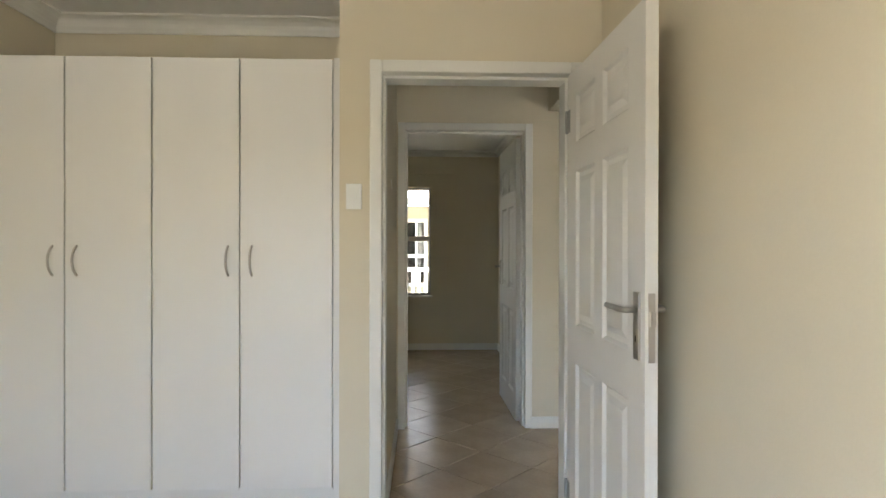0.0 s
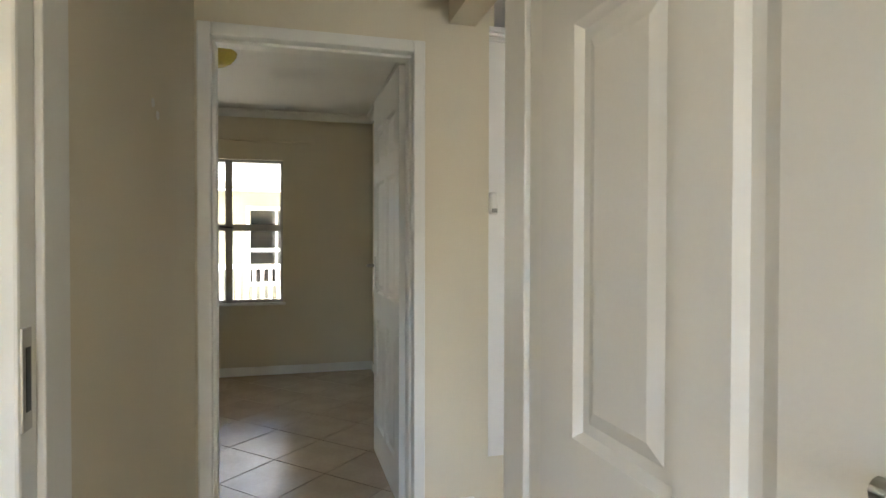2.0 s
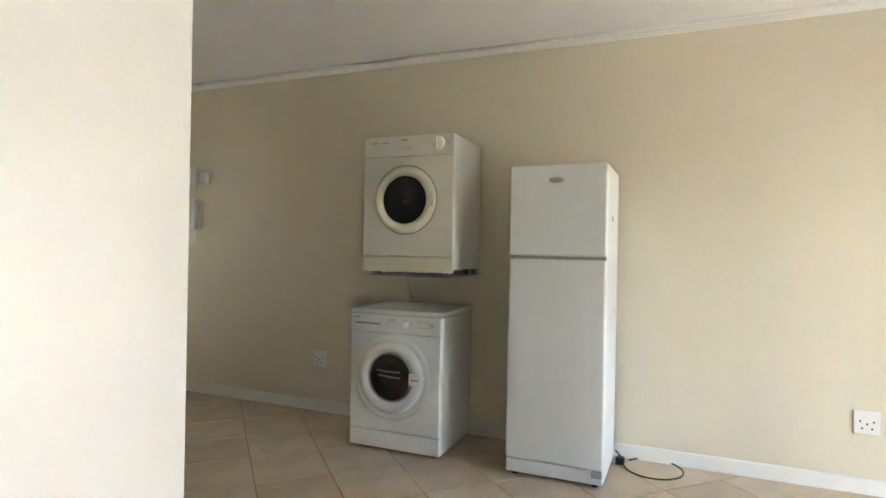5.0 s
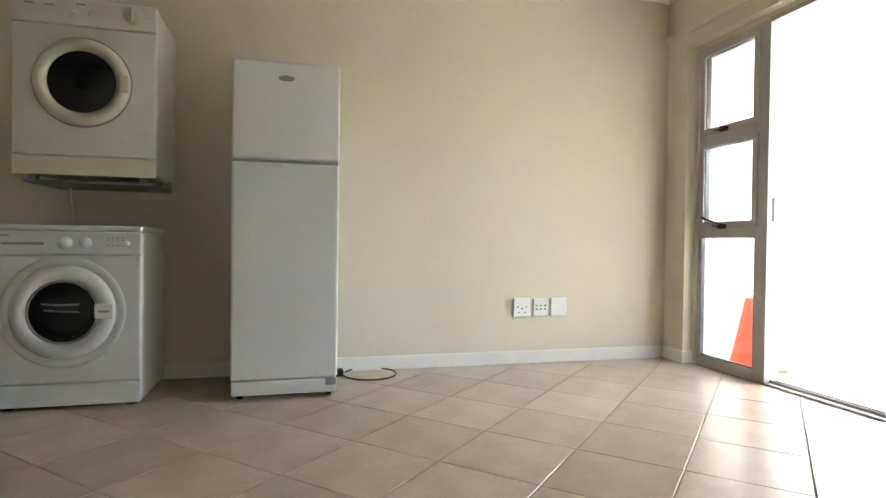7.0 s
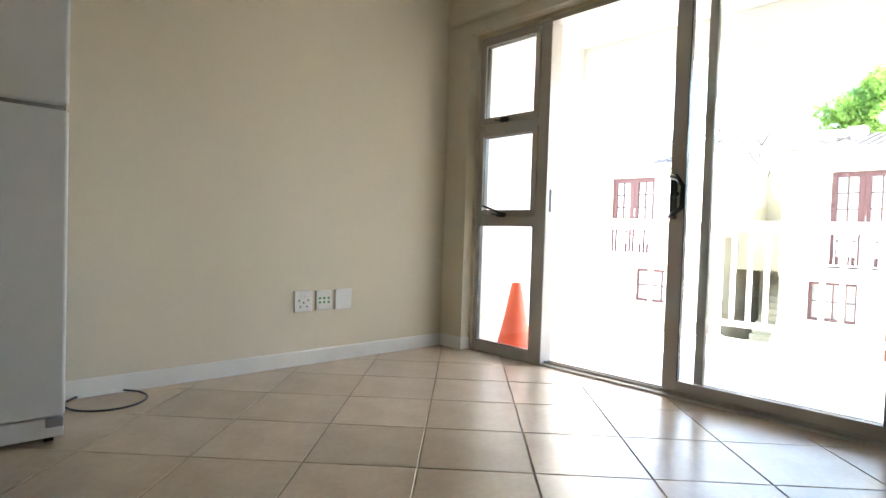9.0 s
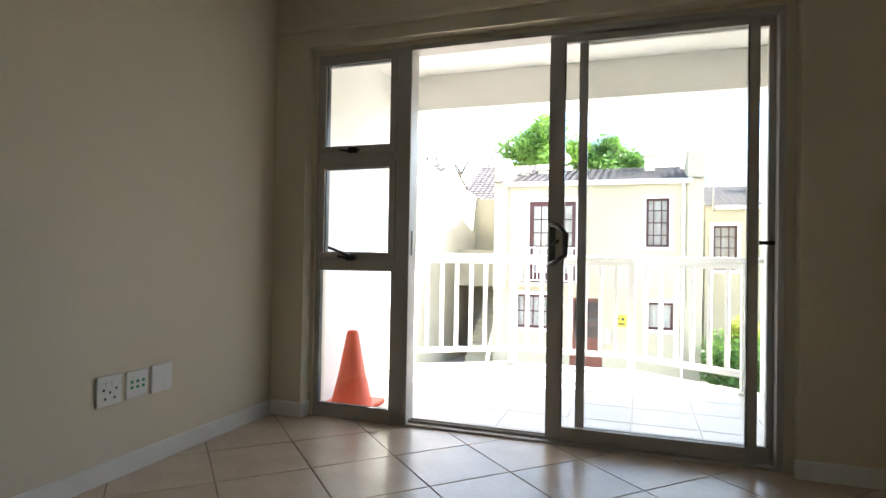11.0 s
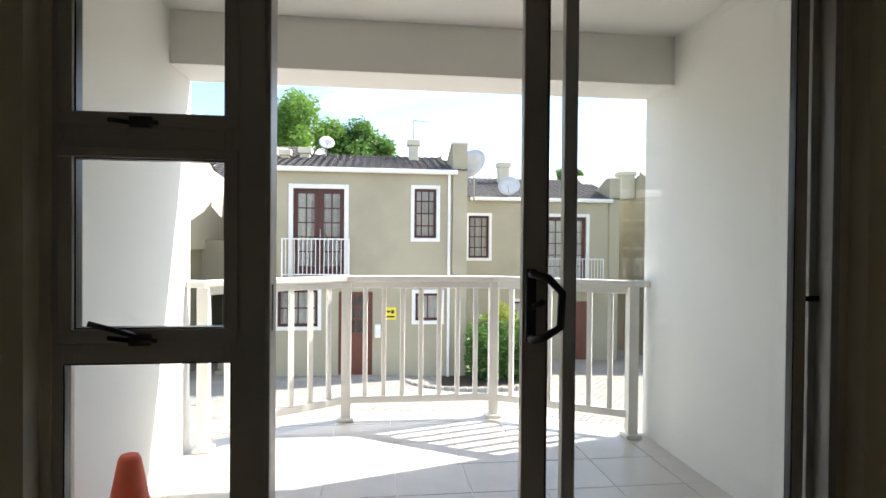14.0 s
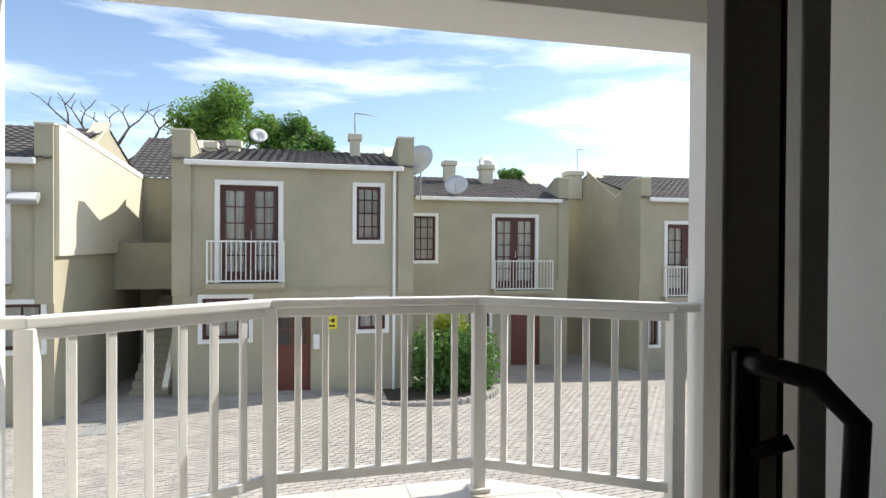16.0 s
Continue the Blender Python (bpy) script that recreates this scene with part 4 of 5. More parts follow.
def cottage_window(parent, x0, x1, z0, z1, y, cols, rows, trim=0.11, name="window"):
    """Timber window with glazing bars in a raised white surround; faces +y."""
    w = boxes(name, [(x0 - trim, x0, y - 0.02, y + 0.035, z0 - trim, z1 + trim), (x1, x1 + trim, y - 0.02, y + 0.035, z0 - trim, z1 + trim), (x0, x1, y - 0.02, y + 0.035, z1, z1 + trim), (x0, x1, y - 0.02, y + 0.035, z0 - trim, z0)], HOUSE_TRIM, parent, bevel=0.008, seg=1)
    f = 0.075
    bars = [(x0, x0 + f, y - 0.13, y - 0.07, z0, z1), (x1 - f, x1, y - 0.13, y - 0.07, z0, z1), (x0 + f, x1 - f, y - 0.13, y - 0.07, z0, z0 + f), (x0 + f, x1 - f, y - 0.13, y - 0.07, z1 - f, z1)]
    for i in range(1, cols):
        x = x0 + (x1 - x0) * i / cols
        bars.append((x - 0.017, x + 0.017, y - 0.12, y - 0.08, z0 + f, z1 - f))
    for i in range(1, rows):
        z = z0 + (z1 - z0) * i / rows
        bars.append((x0 + f, x1 - f, y - 0.117, y - 0.083, z - 0.016, z + 0.016))
    boxes("frame", bars, MAROON, w)
    boxes("pane", [(x0, x1, y - 0.105, y - 0.099, z0, z1)], GLASS, w)
    curtain(w, x0, x1, z0, z1, y)
    return w


def french_door(parent, x0, x1, z0, z1, y):
    d = boxes("french_door", [(x0 - 0.13, x0, y - 0.02, y + 0.04, z0, z1 + 0.13), (x1, x1 + 0.13, y - 0.02, y + 0.04, z0, z1 + 0.13), (x0, x1, y - 0.02, y + 0.04, z1, z1 + 0.13)], HOUSE_TRIM, parent, bevel=0.008, seg=1)
    bars, mid = [], (x0 + x1) / 2
    for a, b in ((x0, mid - 0.005), (mid + 0.005, x1)):
        st = 0.13
        bars += [(a, a + st, y - 0.14, y - 0.08, z0, z1), (b - st, b, y - 0.14, y - 0.08, z0, z1), (a + st, b - st, y - 0.14, y - 0.08, z1 - 0.14, z1), (a + st, b - st, y - 0.14, y - 0.08, z0, z0 + 0.3)]
        bars.append(((a + b) / 2 - 0.017, (a + b) / 2 + 0.017, y - 0.13, y - 0.09, z0 + 0.3, z1 - 0.14))
        bars += [(a + st, b - st, y - 0.127, y - 0.093, z0 + 0.3 + (z1 - z0 - 0.44) * k / 5 - 0.016, z0 + 0.3 + (z1 - z0 - 0.44) * k / 5 + 0.016) for k in range(1, 5)]
    boxes("frame", bars, MAROON, d)
    boxes("pane", [(x0, x1, y - 0.115, y - 0.109, z0, z1)], GLASS, d)
    curtain(d, x0, x1, z0, z1, y)
    boxes("handle", [(mid - 0.05, mid - 0.03, y - 0.08, y - 0.05, z0 + 1.15, z0 + 1.4)], STEEL, d)
    return d


def juliet(parent, x0, x1, z0, z1, y, deep=0.22):
    j = boxes("juliet_balcony", [(x0, x1, y + deep - 0.02, y + deep + 0.015, z1 - 0.04, z1), (x0, x1, y + deep - 0.02, y + deep + 0.015, z0 + 0.05, z0 + 0.085), (x0, x0 + 0.035, y, y + deep, z1 - 0.04, z1), (x1 - 0.035, x1, y, y + deep, z1 - 0.04, z1),
                                 (x0, x0 + 0.035, y, y + deep, z0 + 0.05, z0 + 0.085), (x1 - 0.035, x1, y, y + deep, z0 + 0.05, z0 + 0.085), (x0, x0 + 0.04, y + deep - 0.02, y + deep + 0.02, z0, z1), (x1 - 0.04, x1, y + deep - 0.02, y + deep + 0.02, z0, z1)], RAIL, parent)
    n = int((x1 - x0) / 0.115)
    boxes("bars", [(x0 + (x1 - x0) * i / n - 0.011, x0 + (x1 - x0) * i / n + 0.011, y + deep - 0.011, y + deep + 0.011, z0 + 0.05, z1) for i in range(1, n)], RAIL, j)
    boxes("ledge", [(x0 - 0.02, x1 + 0.02, y - 0.02, y + deep + 0.03, z0 - 0.14, z0)], FACADE, j)


def tiled_roof(parent, x0, x1, y0, z0, y1, z1):
    """Rows of wavy roof tiles from the eave (y0, z0) up to the ridge (y1, z1)."""
    run = math.hypot(y1 - y0, z1 - z0)
    courses, nx = int(run / 0.27), int((x1 - x0) / 0.06)
    dy, dz = (y1 - y0) / courses, (z1 - z0) / courses
    bm = bmesh.new()
    for c in range(courses):
        low, top = [], []
        for i in range(nx + 1):
            x = x0 + (x1 - x0) * i / nx
            wv = 0.016 * math.cos(i * math.pi / 2)
            low.append((bm.verts.new((x, y0 + dy * c, z0 + dz * c + wv)), bm.verts.new((x, y0 + dy * c, z0 + dz * c + 0.032 + wv))))
            top.append(bm.verts.new((x, y0 + dy * (c + 1), z0 + dz * (c + 1) + 0.01 + wv)))
        for i in range(nx):
            bm.faces.new((low[i][1], low[i + 1][1], top[i + 1], top[i]))
            bm.faces.new((low[i][0], low[i + 1][0], low[i + 1][1], low[i][1]))
    bmesh.ops.recalc_face_normals(bm, faces=bm.faces[:])
    return tagged(finish("roof", bm, ROOF, parent), kind="stuff")


def parapet(parent, x0, x1, y0, y1, zf, zb, zlow, mat=None):
    """Fire wall whose coping steps level at the front, dips and rises to the ridge behind."""
    bm = bmesh.new()
    prof = [(y0, zlow), (y0, zf), (y0 - 0.35, zf), (y0 - 1.7, zf - 0.55), (y1, zb), (y1, zlow)]
    a = [bm.verts.new((x0 - 0.006, y, z)) for y, z in prof]
    b = [bm.verts.new((x1 + 0.006, y, z)) for y, z in prof]
    for i in range(len(prof)):
        j = (i + 1) % len(prof)
        bm.faces.new((a[i], a[j], b[j], b[i]))
    bm.faces.new(a[::-1])
    bm.faces.new(b)
    bmesh.ops.recalc_face_normals(bm, faces=bm.faces[:])
    finish("parapet_wall", bm, mat or FACADE, parent)
    bm = bmesh.new()
    for (ya, za), (yb, zb_) in zip(prof[1:-2], prof[2:-1]):
        q = [[bm.verts.new((x, yy, zz + h)) for x, h in ((x0 - 0.03, 0.004), (x1 + 0.03, 0.004), (x1 + 0.03, 0.05), (x0 - 0.03, 0.05))] for yy, zz in ((ya + 0.001, za), (yb, zb_))]
        for i in range(4):
            bm.faces.new((q[0][i], q[0][(i + 1) % 4], q[1][(i + 1) % 4], q[1][i]))
        bm.faces.new(q[0][::-1])
        bm.faces.new(q[1])
    bmesh.ops.recalc_face_normals(bm, faces=bm.faces[:])
    finish("coping", bm, FACADE_PALE, parent)


def house(label, x0, x1, y, depth, zg, eave, ridge, tops, holes, m=None):
    h = thing("house", label, "house", m if m is not None else pose(0, 0, 0), group="houses round the courtyard")
    wall_y("wall", x0, x1, y - 0.25, y, zg, eave, holes, FACADE, h)
    boxes("side_wall", [(x0, x0 + 0.25, y - depth, y - 0.25, zg, eave), (x1 - 0.25, x1, y - depth, y - 0.25, zg, eave), (x0, x1, y - depth, y - depth + 0.25, zg, eave)], FACADE, h)
    # dark boards behind the openings: interior shade put into their colour
    boxes("room", [(x0 + 0.25, x1 - 0.25, y - 1.0, y - 0.9, zg, eave), (x0 + 0.25, x1 - 0.25, y - 0.9, y - 0.25, -0.2, 0.0)], UNLIT, h)
    tiled_roof(h, x0, x1, y + 0.12, eave - 0.02, y - depth / 2, ridge)
    tiled_roof(h, x0, x1, y - depth, eave, y - depth / 2, ridge)
    boxes("gutter", [(x0 + 0.3, x1 - 0.3, y + 0.08, y + 0.2, eave - 0.16, eave - 0.02)], HOUSE_TRIM, h, bevel=0.03, seg=2)
    for a, b in ((x0 + 0.02, x0 + 0.24), (x1 - 0.24, x1 - 0.02)):
        bm = bmesh.new()
        tri = [(y, eave - 0.1), (y - depth / 2, ridge - 0.03), (y - depth, eave - 0.1)]
        p, q = [bm.verts.new((a, *t)) for t in tri], [bm.verts.new((b, *t)) for t in tri]
        for i in range(3):
            bm.faces.new((p[i], p[(i + 1) % 3], q[(i + 1) % 3], q[i]))
        bm.faces.new(p[::-1])
        bm.faces.new(q)
        bmesh.ops.recalc_face_normals(bm, faces=bm.faces[:])
        finish("gable", bm, FACADE, h)
    for a, b, zf in tops:
        parapet(h, a, b, y + 0.06, y - depth / 2, zf, ridge + 0.15, -0.1)
    return h


def dish(x, y, z, r, turn=0):
    t = thing("satellite_dish", "round grey-white satellite dish on the roof", "satellite dish", pose(x, y, z, 0, 0, turn), group="satellite dishes")
    lathe("reflector", [(0, 0.0), (r * 0.5, 0.03 * r / 0.4), (r, 0.12 * r / 0.4), (r, 0.13 * r / 0.4), (r * 0.5, 0.045 * r / 0.4), (0, -0.015)], pose(0, 0, 0, -60), DISH, t, 32)
    tube("mast", [(0, -0.02, 0), (0, -0.15, -0.1), (0, -0.15, -r - 0.6)], 0.025, GREY_PLASTIC, t, 8)
    tube("feed_arm", [(0, 0.05, -r * 0.9), (0, r * 1.1, 0.1 * r)], 0.014, GREY_PLASTIC, t, 6)


def chimney(x, y, z0, z1, w=0.5):
    t = thing("chimney", "pale plastered chimney with a square cap", "chimney", pose(x, y, z0), group="chimneys")
    boxes("shaft", [(-w / 2, w / 2, -w / 2, w / 2, 0, z1 - z0 - 0.2)], FACADE_PALE, t, bevel=0.02)
    boxes("cap", [(-w / 2 - 0.06, w / 2 + 0.06, -w / 2 - 0.06, w / 2 + 0.06, z1 - z0 - 0.2, z1 - z0)], FACADE_PALE, t, bevel=0.02)


# the middle house
YA = -17.3
FD, W1, LW, LD, LW2 = (3.95, 5.42, 0.2, 2.78), (1.22, 1.88, 1.36, 2.83), (4.7, 5.85, -1.27, -0.2), (3.1, 4.1, -2.9, -0.25), (1.08, 1.83, -1.12, -0.3)
A = house("khaki two-storey terraced house with white-framed dark red windows", 0.3, 6.57, YA, 7.0, -3.2, 3.42, 4.3, [(6.13, 6.57, 4.14), (0.3, 0.72, 4.2)], [FD, W1, LW, LD, LW2])
french_door(A, *FD, YA)
juliet(A, 3.78, 5.72, 0.2, 1.32, YA)
cottage_window(A, *W1, YA, 3, 4)
cottage_window(A, *LW, YA, 4, 2)
cottage_window(A, *LW2, YA, 2, 1)
dA = boxes("front_door", [(3.1, 4.1, -17.46, -17.40, -2.9, -1.5), (3.1, 3.22, -17.46, -17.40, -1.5, -0.25), (3.98, 4.1, -17.46, -17.40, -1.5, -0.25), (3.22, 3.98, -17.46, -17.40, -0.37, -0.25), (3.58, 3.62, -17.45, -17.41, -1.5, -0.37), (3.22, 3.98, -17.45, -17.41, -1.1, -1.06), (3.22, 3.98, -17.45, -17.41, -0.75, -0.71)], RED_DOOR, A)
boxes("pane", [(3.22, 3.98, -17.434, -17.428, -1.5, -0.37)], GLASS, dA)
boxes("downpipe", [(0.8, 0.88, YA, YA + 0.09, -2.9, 3.35)], HOUSE_TRIM, A, bevel=0.02)
boxes("string_course", [(0.3, 6.57, YA, YA + 0.03, 0.02, 0.06)], FACADE, A)
sg = thing("wall_sign", "small yellow warning sign with black marks on the wall", "sign", pose(2.57, YA + 0.004, -0.9))
boxes("board", [(-0.17, 0.17, 0, 0.012, -0.18, 0.18)], YELLOW, sg)
boxes("marks", [(-0.11, -0.02, 0.012, 0.014, 0.0, 0.1), (0.01, 0.11, 0.012, 0.014, 0.03, 0.09), (-0.12, 0.12, 0.012, 0.014, -0.12, -0.07)], BLACK, sg)
tagged(boxes("letter_box", [(2.86, 3.04, YA, YA + 0.2, -1.6, -1.2)], HOUSE_TRIM, bevel=0.03), "white letter box on the wall by the front door", "letter box")
dish(0.05, -17.9, 3.6, 0.55, -40)
dish(4.7, -20.0, 4.55, 0.26, 10)
chimney(5.35, -19.6, 3.6, 4.32, 0.32)
chimney(5.95, -19.3, 3.6, 4.2, 0.28)
chimney(1.75, -19.8, 3.8, 4.72, 0.32)

# the house to the right, lower down the slope
YB = -21.5
FDB, W1B, LDB, LWB = (-5.08, -3.5, -0.4, 2.25), (-1.25, -0.47, 0.66, 2.25), (-5.3, -4.15, -3.9, -1.0), (-3.3, -2.2, -2.3, -1.0)
B = house("khaki two-storey terraced house lower down the slope", -6.4, -0.2, YB, 7.5, -4.3, 2.98, 4.1, [(-6.4, -6.0, 3.75)], [FDB, W1B, LDB, LWB])
french_door(B, *FDB, YB)
juliet(B, -5.72, -3.42, -0.45, 0.66, YB)
cottage_window(B, *W1B, YB, 3, 4)
cottage_window(B, *LWB, YB, 3, 2)
boxes("front_door", [(-5.3, -4.15, YB - 0.16, YB - 0.1, -3.9, -1.0)], RED_DOOR, B)
dish(-2.05, -21.6, 3.35, 0.42, -20)
dish(-4.1, -24.5, 4.55, 0.42, 10)
chimney(-2.4, -24.2, 3.7, 4.65, 0.45)
chimney(-4.0, -24.3, 3.7, 4.55, 0.5)
# a third house further right, and the one with the sunlit side on the left
YD = -19.5
FDD, LWD = (-10.9, -9.3, -0.6, 2.0), (-8.95, -8.1 - 0.5, -2.3, -1.4)
D = house("khaki two-storey end house with dark red french door", -16.0, -8.2, YD, 8.0, -4.2, 2.95, 4.2, [(-8.6, -8.2, 3.6)], [FDD, LWD])
french_door(D, *FDD, YD)
juliet(D, -11.1, -9.1, -0.6, 0.5, YD)
cottage_window(D, *LWD, YD, 2, 1)
YC = -15.6
FDC, LWC = (9.55, 11.0, 0.35, 2.7), (8.85, 10.1, -1.1, -0.1)
C = house("khaki two-storey house, coloured paler on its sunlit side", 8.6, 15.0, YC, 7.0, -3.0, 3.1, 4.4, [(8.6, 8.95, 3.82)], [FDC, LWC])
french_door(C, *FDC, YC)
juliet(C, 9.45, 11.2, 0.3, 1.35, YC)
cottage_window(C, *LWC, YC, 3, 2)
# added sheet on the side wall, its sunlight put into a paler colour
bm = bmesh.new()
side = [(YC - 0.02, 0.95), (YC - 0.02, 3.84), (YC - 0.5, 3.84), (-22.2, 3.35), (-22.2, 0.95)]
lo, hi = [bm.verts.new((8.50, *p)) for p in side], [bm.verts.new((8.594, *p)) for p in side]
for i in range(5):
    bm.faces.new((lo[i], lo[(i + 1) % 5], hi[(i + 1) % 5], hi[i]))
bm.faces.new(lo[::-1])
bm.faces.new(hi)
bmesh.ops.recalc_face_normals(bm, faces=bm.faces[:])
finish("sunlit_side", bm, FACADE_PALE, C)
bm = bmesh.new()
add_tube(bm, [(8.56, YC - 0.4, 3.86), (8.56, -22.2, 3.38)], 0.11, 4)
finish("coping", bm, HOUSE_TRIM, C)
fl = thing("flood_light", "grey metal flood light under the parapet", "flood light", pose(9.1, YC, 2.2))
boxes("housing", [(-0.3, 0.3, -0.06, 0.06, -0.16, 0.16)], GREY_PLASTIC, fl, bevel=0.02, at=pose(0, 0.24, 0, 50, 0, 8))
boxes("lens", [(-0.26, 0.26, 0.062, 0.068, -0.12, 0.12)], DISH, fl, at=pose(0, 0.24, 0, 50, 0, 8))
boxes("bracket", [(-0.03, 0.03, 0, 0.1, -0.03, 0.03)], GREY_PLASTIC, fl)
# link between the houses with the outside stair
lk = thing("stair_link", "khaki wall and outside stair between two houses", "house", pose(0, 0, 0))
boxes("parapet", [(6.57, 8.6, -19.7, -19.5, 0.1, 1.25)], FACADE, lk)
boxes("landing", [(6.57, 8.6, -22.0, -19.5, -0.1, 0.1)], FACADE, lk)
wall_y("back_wall", 6.57, 8.6, -22.2, -22.0, -3.0, 3.4, [(7.0, 7.5, 1.4, 2.9)], FACADE, lk)
cottage_window(lk, 7.0, 7.5, 1.4, 2.9, -22.0, 2, 3)
tiled_roof(lk, 6.3, 9.2, -21.9, 3.4, -25.5, 5.3)
boxes("step", [(6.75, 7.7, -18.0 - 0.26 * i, -17.72 - 0.26 * i, -3.0, -2.62 + 0.185 * i) for i in range(13)], FACADE, lk)
bm = bmesh.new()
add_tube(bm, [(6.66, -16.9, -2.4), (6.72, -20.0, 0.6)], 0.09, 4)
finish("handrail_wall", bm, FACADE_PALE, lk)

# ---- plants ----
def leaves(name, blobs, count, size, mat, parent, seed):
    """Many small folded leaves scattered over lumpy clumps."""
    rnd = random.Random(seed)
    bm = bmesh.new()
    for _ in range(count):
        cx, cy, cz, r = rnd.choice(blobs)
        d = Vector((rnd.gauss(0, 1), rnd.gauss(0, 1), rnd.gauss(0, 1))).normalized()
        p = Vector((cx, cy, cz)) + d * r * (0.35 + 0.85 * rnd.random() ** 0.8)
        u = Vector((rnd.gauss(0, 1), rnd.gauss(0, 1), rnd.gauss(0, 0.6))).normalized()
        v = u.cross(Vector((rnd.gauss(0, 1), rnd.gauss(0, 1), rnd.gauss(0, 1)))).normalized()
        s = size * (0.6 + 0.8 * rnd.random())
        q = [bm.verts.new(p + u * a * s + v * b * s + Vector((0, 0, c * s))) for a, b, c in ((-1, 0, 0), (0, -0.45, 0.1), (1, 0, -0.1), (0, 0.45, 0.1))]
        bm.faces.new((q[0], q[1], q[2]))
        bm.faces.new((q[0], q[2], q[3]))
    return tagged(finish(name, bm, mat, parent), kind="stuff")


def tree(label, x, y, zc, r, seed, mat, squash=0.75):
    t = thing("tree", label, "tree", pose(x, y, -3))
    rnd = random.Random(seed)
    top = zc + 3
    bm = bmesh.new()
    add_tube(bm, [(0, 0, 0), (0.1, 0, top * 0.4), (0.0, 0.1, top * 0.75)], 0.35, 10, 0.2)
    blobs = []
    for k in range(34):
        a, e = rnd.uniform(0, 6.28), rnd.uniform(-0.5, 1.4)
        d = r * rnd.uniform(0.35, 0.85)
        p = (d * math.cos(a) * math.cos(e), d * math.sin(a) * math.cos(e), top + d * squash * math.sin(e))
        blobs.append((*p, r * rnd.uniform(0.18, 0.36)))
        if k < 9:
            add_tube(bm, [(0, 0.1, top * 0.7), (p[0] * 0.5, p[1] * 0.5, (p[2] + top * 0.75) / 2), p], 0.13, 6, 0.03)
    finish("trunk", bm, BARK, t, True)
    leaves("crown", blobs, 17000, 0.13, mat, t, seed)


tree("large green leafy tree behind the roofs", 8.5, -41, 8.6, 3.2, 4, LEAF, 0.9)
tree("rounded green tree behind the roofs", 3.9, -42, 7.6, 2.9, 9, LEAF_DARK, 0.7)
tree("small green tree beyond the houses", -18.0, -60, 8.2, 1.6, 12, LEAF_DARK, 0.7)


def bare_tree(x, y, z, seed):
    t = thing("bare_tree", "leafless grey tree with forked branches behind the roof", "tree", pose(x, y, -3))
    rnd = random.Random(seed)
    bm = bmesh.new()

    def limb(p, d, r, n):
        q = p + d
        mid = (p + q) / 2 + Vector((rnd.uniform(-0.12, 0.12), 0, rnd.uniform(-0.08, 0.08)))
        add_tube(bm, [p, mid, q], r, 6, r * 0.6)
        if n:
            for s in (-1, 1):
                limb(q, Vector((d.x * 0.5 + s * rnd.uniform(0.35, 0.7), rnd.uniform(-0.3, 0.3), abs(d.z) * rnd.uniform(0.6, 0.85))), r * 0.55, n - 1)

    limb(Vector((0, 0, 0)), Vector((0.1, 0, z + 1.3)), 0.3, 0)
    for dx in (-1.9, 0.0, 1.6):
        limb(Vector((0.1, 0, z + 1.3)), Vector((dx, 0, 1.5)), 0.19, 3)
    finish("branches", bm, BARK, t, True)


bare_tree(14.6, -40, 7.4, 3)
bush = thing("bush", "rounded green garden bush with lime shoots in a bed", "bush", pose(-0.85, -17.2, -2.95))
leaves("foliage", [(dx, dy, dz, 0.5) for dx in (-0.75, -0.3, 0.2, 0.7) for dy in (-0.35, 0.35) for dz in (0.45, 0.95, 1.35)], 9000, 0.07, LEAF_DARK, bush, 21)
leaves("shoots", [(0.1, -0.2, 2.05, 0.32), (-0.2, -0.2, 1.85, 0.3), (0.35, -0.2, 1.8, 0.25)], 900, 0.06, LEAF_LIME, bush, 22)
boxes("stems", [(-0.05 + 0.2 * i, 0.0 + 0.2 * i, -0.02, 0.03, 0, 1.2) for i in range(-2, 3)], BARK, bush)
bm = bmesh.new()
slab(bm, [(0.1 + 1.9 * math.cos(a / 24 * 2 * math.pi), -16.75 + 1.15 * math.sin(a / 24 * 2 * math.pi)) for a in range(24)], -3.2, -2.80, 0.03)
structure(finish("ground_bed", bm, SOIL), "dark soil bed at the foot of the house", "flower bed")
rk = random.Random(5)
for i in range(26):
    a = math.pi * 0.05 + i / 26 * math.pi * 0.95
    st = boxes("edging_stone", [(-0.13, 0.13, -0.09, 0.09, -0.1, 0.1)], STONE, bevel=0.04, at=pose(0.1 + 2.0 * math.cos(a), -16.75 + 1.25 * math.sin(a), -2.80, rk.uniform(-8, 8), rk.uniform(-8, 8), math.degrees(a) + 90))
    tagged(st, "rough grey stone edging the flower bed", "stone", group="bed edging stones")
tagged(boxes("drain_grate", [(7.0 + 0.09 * i, 7.06 + 0.09 * i, -15.1, -14.5, -2.72, -2.70) for i in range(9)] + [(6.95, 7.85, -15.15, -15.1, -2.73, -2.70), (6.95, 7.85, -14.5, -14.45, -2.73, -2.70)], GREY_PLASTIC), "dark metal drain grate in the paving", "drain")
ae = thing("tv_aerial", "thin metal television aerial on the roof", "aerial", pose(1.75, -19.8, 4.7))
tube("mast", [(0, 0, 0), (0, 0, 0.7)], 0.02, GREY_PLASTIC, ae, 6)
tube("boom", [(-0.7, 0, 0.65), (0, 0, 0.7)], 0.015, GREY_PLASTIC, ae, 6)
ae2 = thing("tv_aerial", "thin metal television aerial on the roof", "aerial", pose(-8.0, -24, 3.8))
tube("mast", [(0, 0, 0), (0, 0, 1.6)], 0.02, GREY_PLASTIC, ae2, 6)
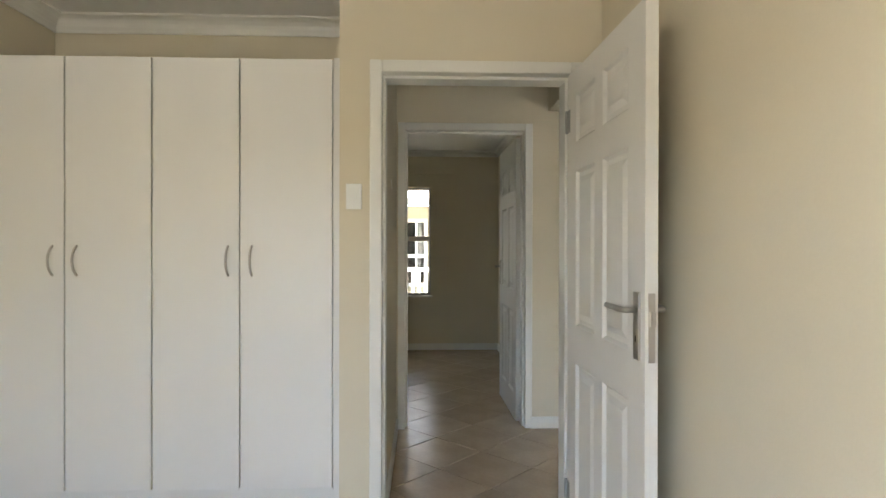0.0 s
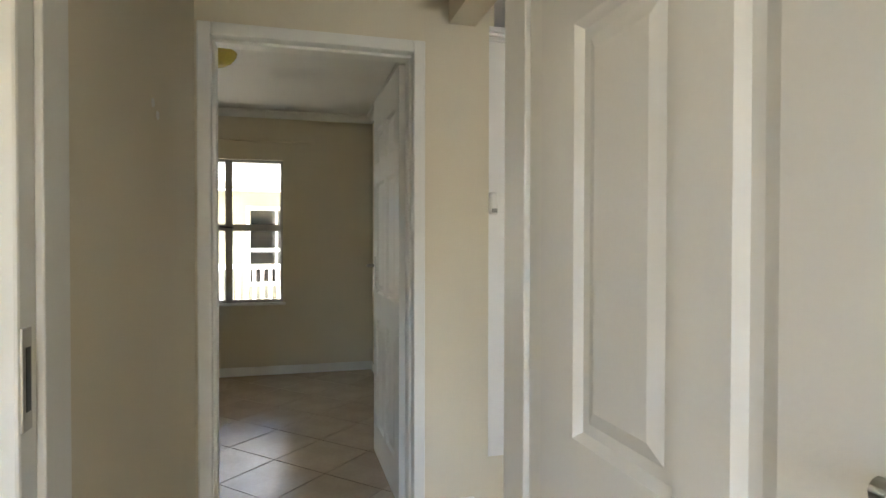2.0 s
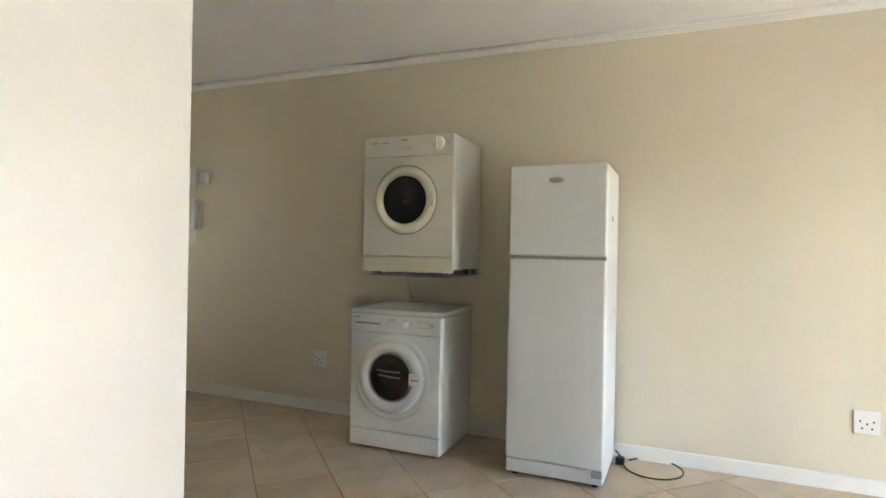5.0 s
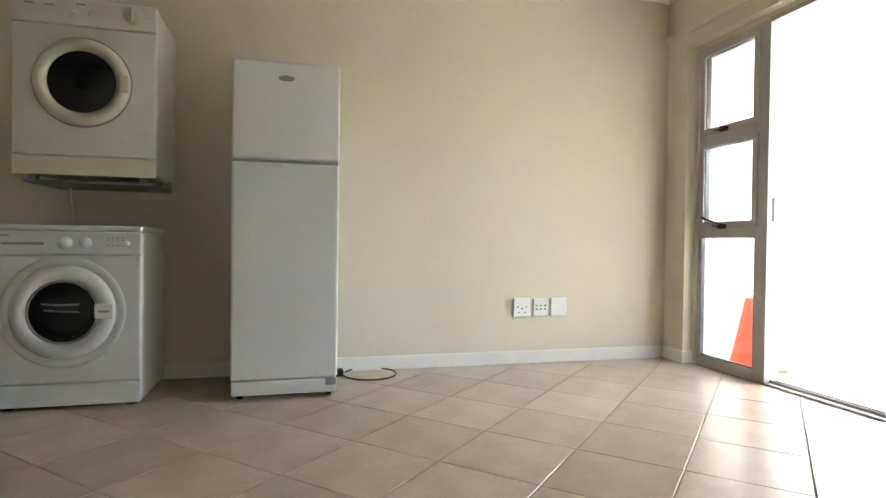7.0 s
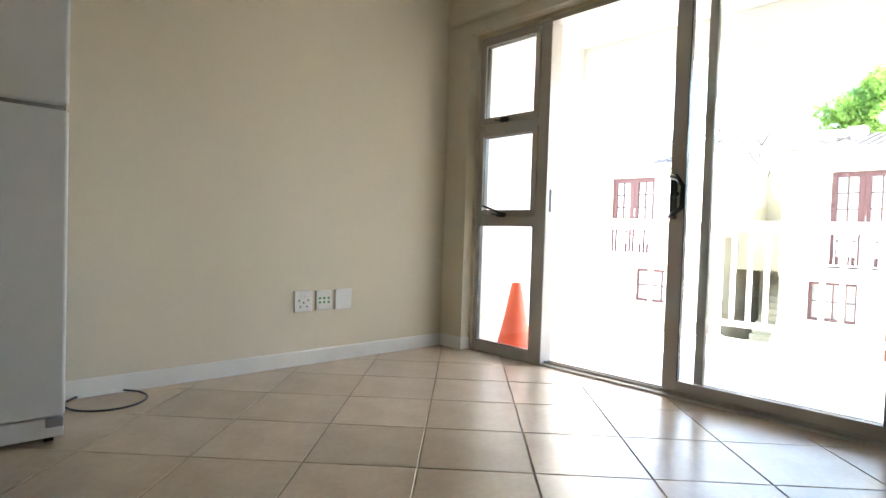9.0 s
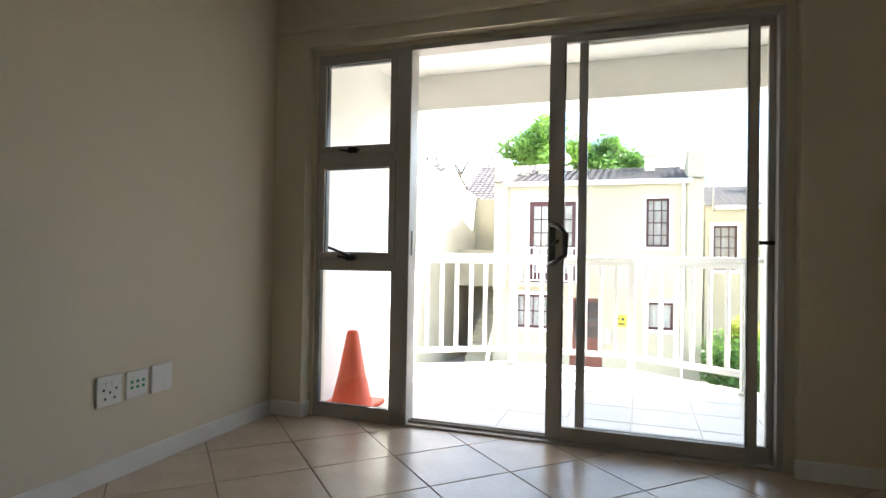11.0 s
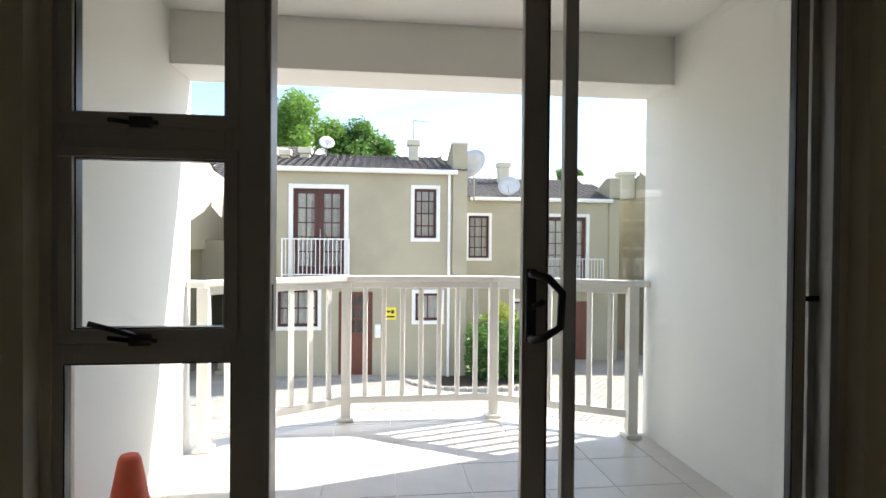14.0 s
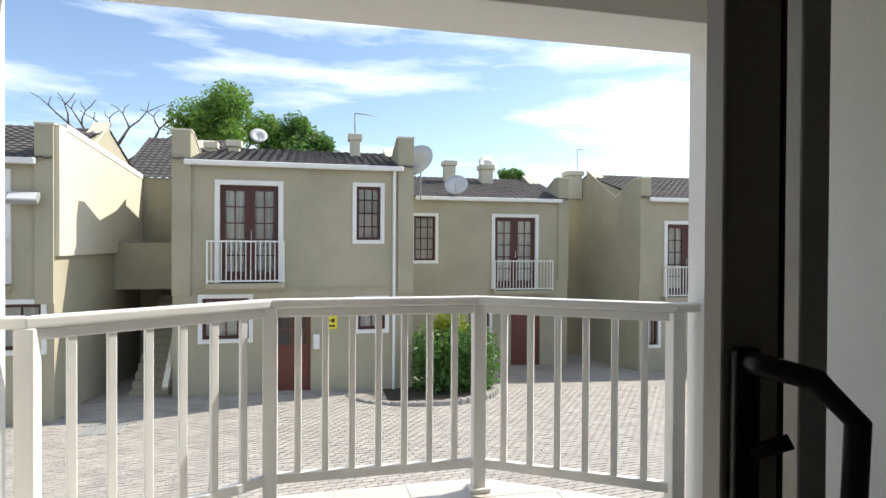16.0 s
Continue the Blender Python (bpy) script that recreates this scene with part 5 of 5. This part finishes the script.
tube("boom", [(-0.7, 0, 1.5), (0, 0, 1.55)], 0.015, GREY_PLASTIC, ae2, 6)
chimney(-7.9, -24.2, 3.2, 4.4, 0.6)

# ---- neighbour behind the second bedroom ----
YN = 11.0
N = thing("house", "cream plastered flats with white windows and a white balustrade", "house", pose(0, 0, 0), group="flats behind")
NW = [(-0.62, 0.1, 0.45, 1.95), (-4.4, -3.4, 0.4, 1.85), (2.2, 3.2, 0.4, 1.85)]
wall_y("wall", -8, 8, YN, YN + 0.25, -3, 2.35, NW, FACADE, N)
boxes("fascia", [(-8.2, 8.2, 8.9, 9.0, 2.35, 2.7)], HOUSE_TRIM, N)
boxes("gallery_soffit", [(-8.2, 8.2, 9.0, YN + 0.3, 2.4, 2.6)], HOUSE_TRIM, N)
# unseen pitched roof, added to keep sky light out of the second bedroom
tiled_roof(N, -8.2, 8.2, 8.85, 2.72, YN + 4.0, 4.9)
# dark board behind the flats' windows, coloured as the unlit interior
boxes("room", [(-8, 8, YN + 1.2, YN + 1.3, -3, 2.35)], UNLIT, N)
for a, b, c, d in NW:
    w = boxes("window", [(a - 0.08, a, YN - 0.03, YN + 0.08, c - 0.08, d + 0.08), (b, b + 0.08, YN - 0.03, YN + 0.08, c - 0.08, d + 0.08), (a, b, YN - 0.03, YN + 0.08, d, d + 0.08), (a, b, YN - 0.03, YN + 0.08, c - 0.08, c), (a, b, YN + 0.02, YN + 0.06, 1.08, 1.16), (b - 0.22, b - 0.17, YN + 0.02, YN + 0.06, c, d)], HOUSE_TRIM, N)
    boxes("pane", [(a, b, YN + 0.03, YN + 0.04, c, d)], GLASS, w)
boxes("balustrade_rail", [(-8, 8, 9.0, 9.06, 0.82, 0.90), (-8, 8, 9.0, 9.06, -0.1, -0.03)], RAIL, N)
boxes("walkway", [(-8, 8, 8.9, YN, -0.3, -0.12)], FACADE_PALE, N)
boxes("balustrade_bars", [(-8 + 0.135 * i, -7.95 + 0.135 * i, 9.01, 9.05, -0.05, 0.84) for i in range(119)], RAIL, N)

# ---- tiles of the floor and the balcony, last ----
tile_floor(FLOOR, "tile", TILE, 0.40, 45, (2.69, -1.02 + 0.2 * math.sqrt(2)), [rect(1.04, XW, YG - 0.06, YE), rect(-0.33, 1.04, -0.39, 4.37), rect(-1.74, -0.33, 1.27, 4.37)], 0.0, 0.006)
tile_floor(BALCONY, "tile", BALC_TILE, 0.385, 0, (1.99, -2.2), [BAY[:4] + [(4.2, -2.16), (1.26, -2.16)]], BZ, 0.005)


def pavers(parent):
    """Running-bond concrete blocks over the courtyard: the nearest singly, the rest in one part."""
    rnd = random.Random(31)
    c, s = math.cos(radians(8)), math.sin(radians(8))
    verts, faces = [], []
    block = bpy.data.meshes.new("paver")
    bm = bmesh.new()
    slab(bm, [(c * u - s * v, s * u + c * v) for u, v in ((-0.105, -0.05), (0.105, -0.05), (0.105, 0.05), (-0.105, 0.05))], -0.02, 0, 0.004)
    bm.to_mesh(block)
    bm.free()
    block.materials.append(PAVER)
    for j in range(-175, -70):
        for i in range(-60, 60):
            u, v = (i + 0.5 * (j % 2)) * 0.22, j * 0.11
            x, y = c * u - s * v, s * u + c * v
            if not (-7 < x < 10 and -17.0 < y < -9.5) or ((x - 0.1) / 2.05) ** 2 + ((y + 16.75) / 1.3) ** 2 < 1:
                continue
            if 6.9 < x < 7.9 and -15.2 < y < -14.4:
                continue
            z = ground_z(x, y) + 0.014 + rnd.uniform(-0.003, 0.003)
            if 0.3 < x < 4.6 and -11.9 < y < -10.4:
                ob = new("paver", block)
                ob.parent = parent
                ob.matrix_basis = pose(x, y, z, rnd.uniform(-0.6, 0.6), rnd.uniform(-0.6, 0.6), rnd.uniform(-0.8, 0.8))
                continue
            n = len(verts)
            for h, e in ((-0.02, 0.0), (0.0, 0.003)):
                for a, b in ((-0.105 + e, -0.05 + e), (0.105 - e, -0.05 + e), (0.105 - e, 0.05 - e), (-0.105 + e, 0.05 - e)):
                    verts.append((x + c * a - s * b, y + s * a + c * b, z + h))
            faces.append((n + 4, n + 5, n + 6, n + 7))
            faces += [(n + k, n + (k + 1) % 4, n + 4 + (k + 1) % 4, n + 4 + k) for k in range(4)]
    me = bpy.data.meshes.new("paver_field")
    me.from_pydata(verts, [], faces)
    me.materials.append(PAVER)
    ob = new("paver_field", me)
    ob.parent = parent
    tagged(ob, kind="stuff")


pavers(GROUND)
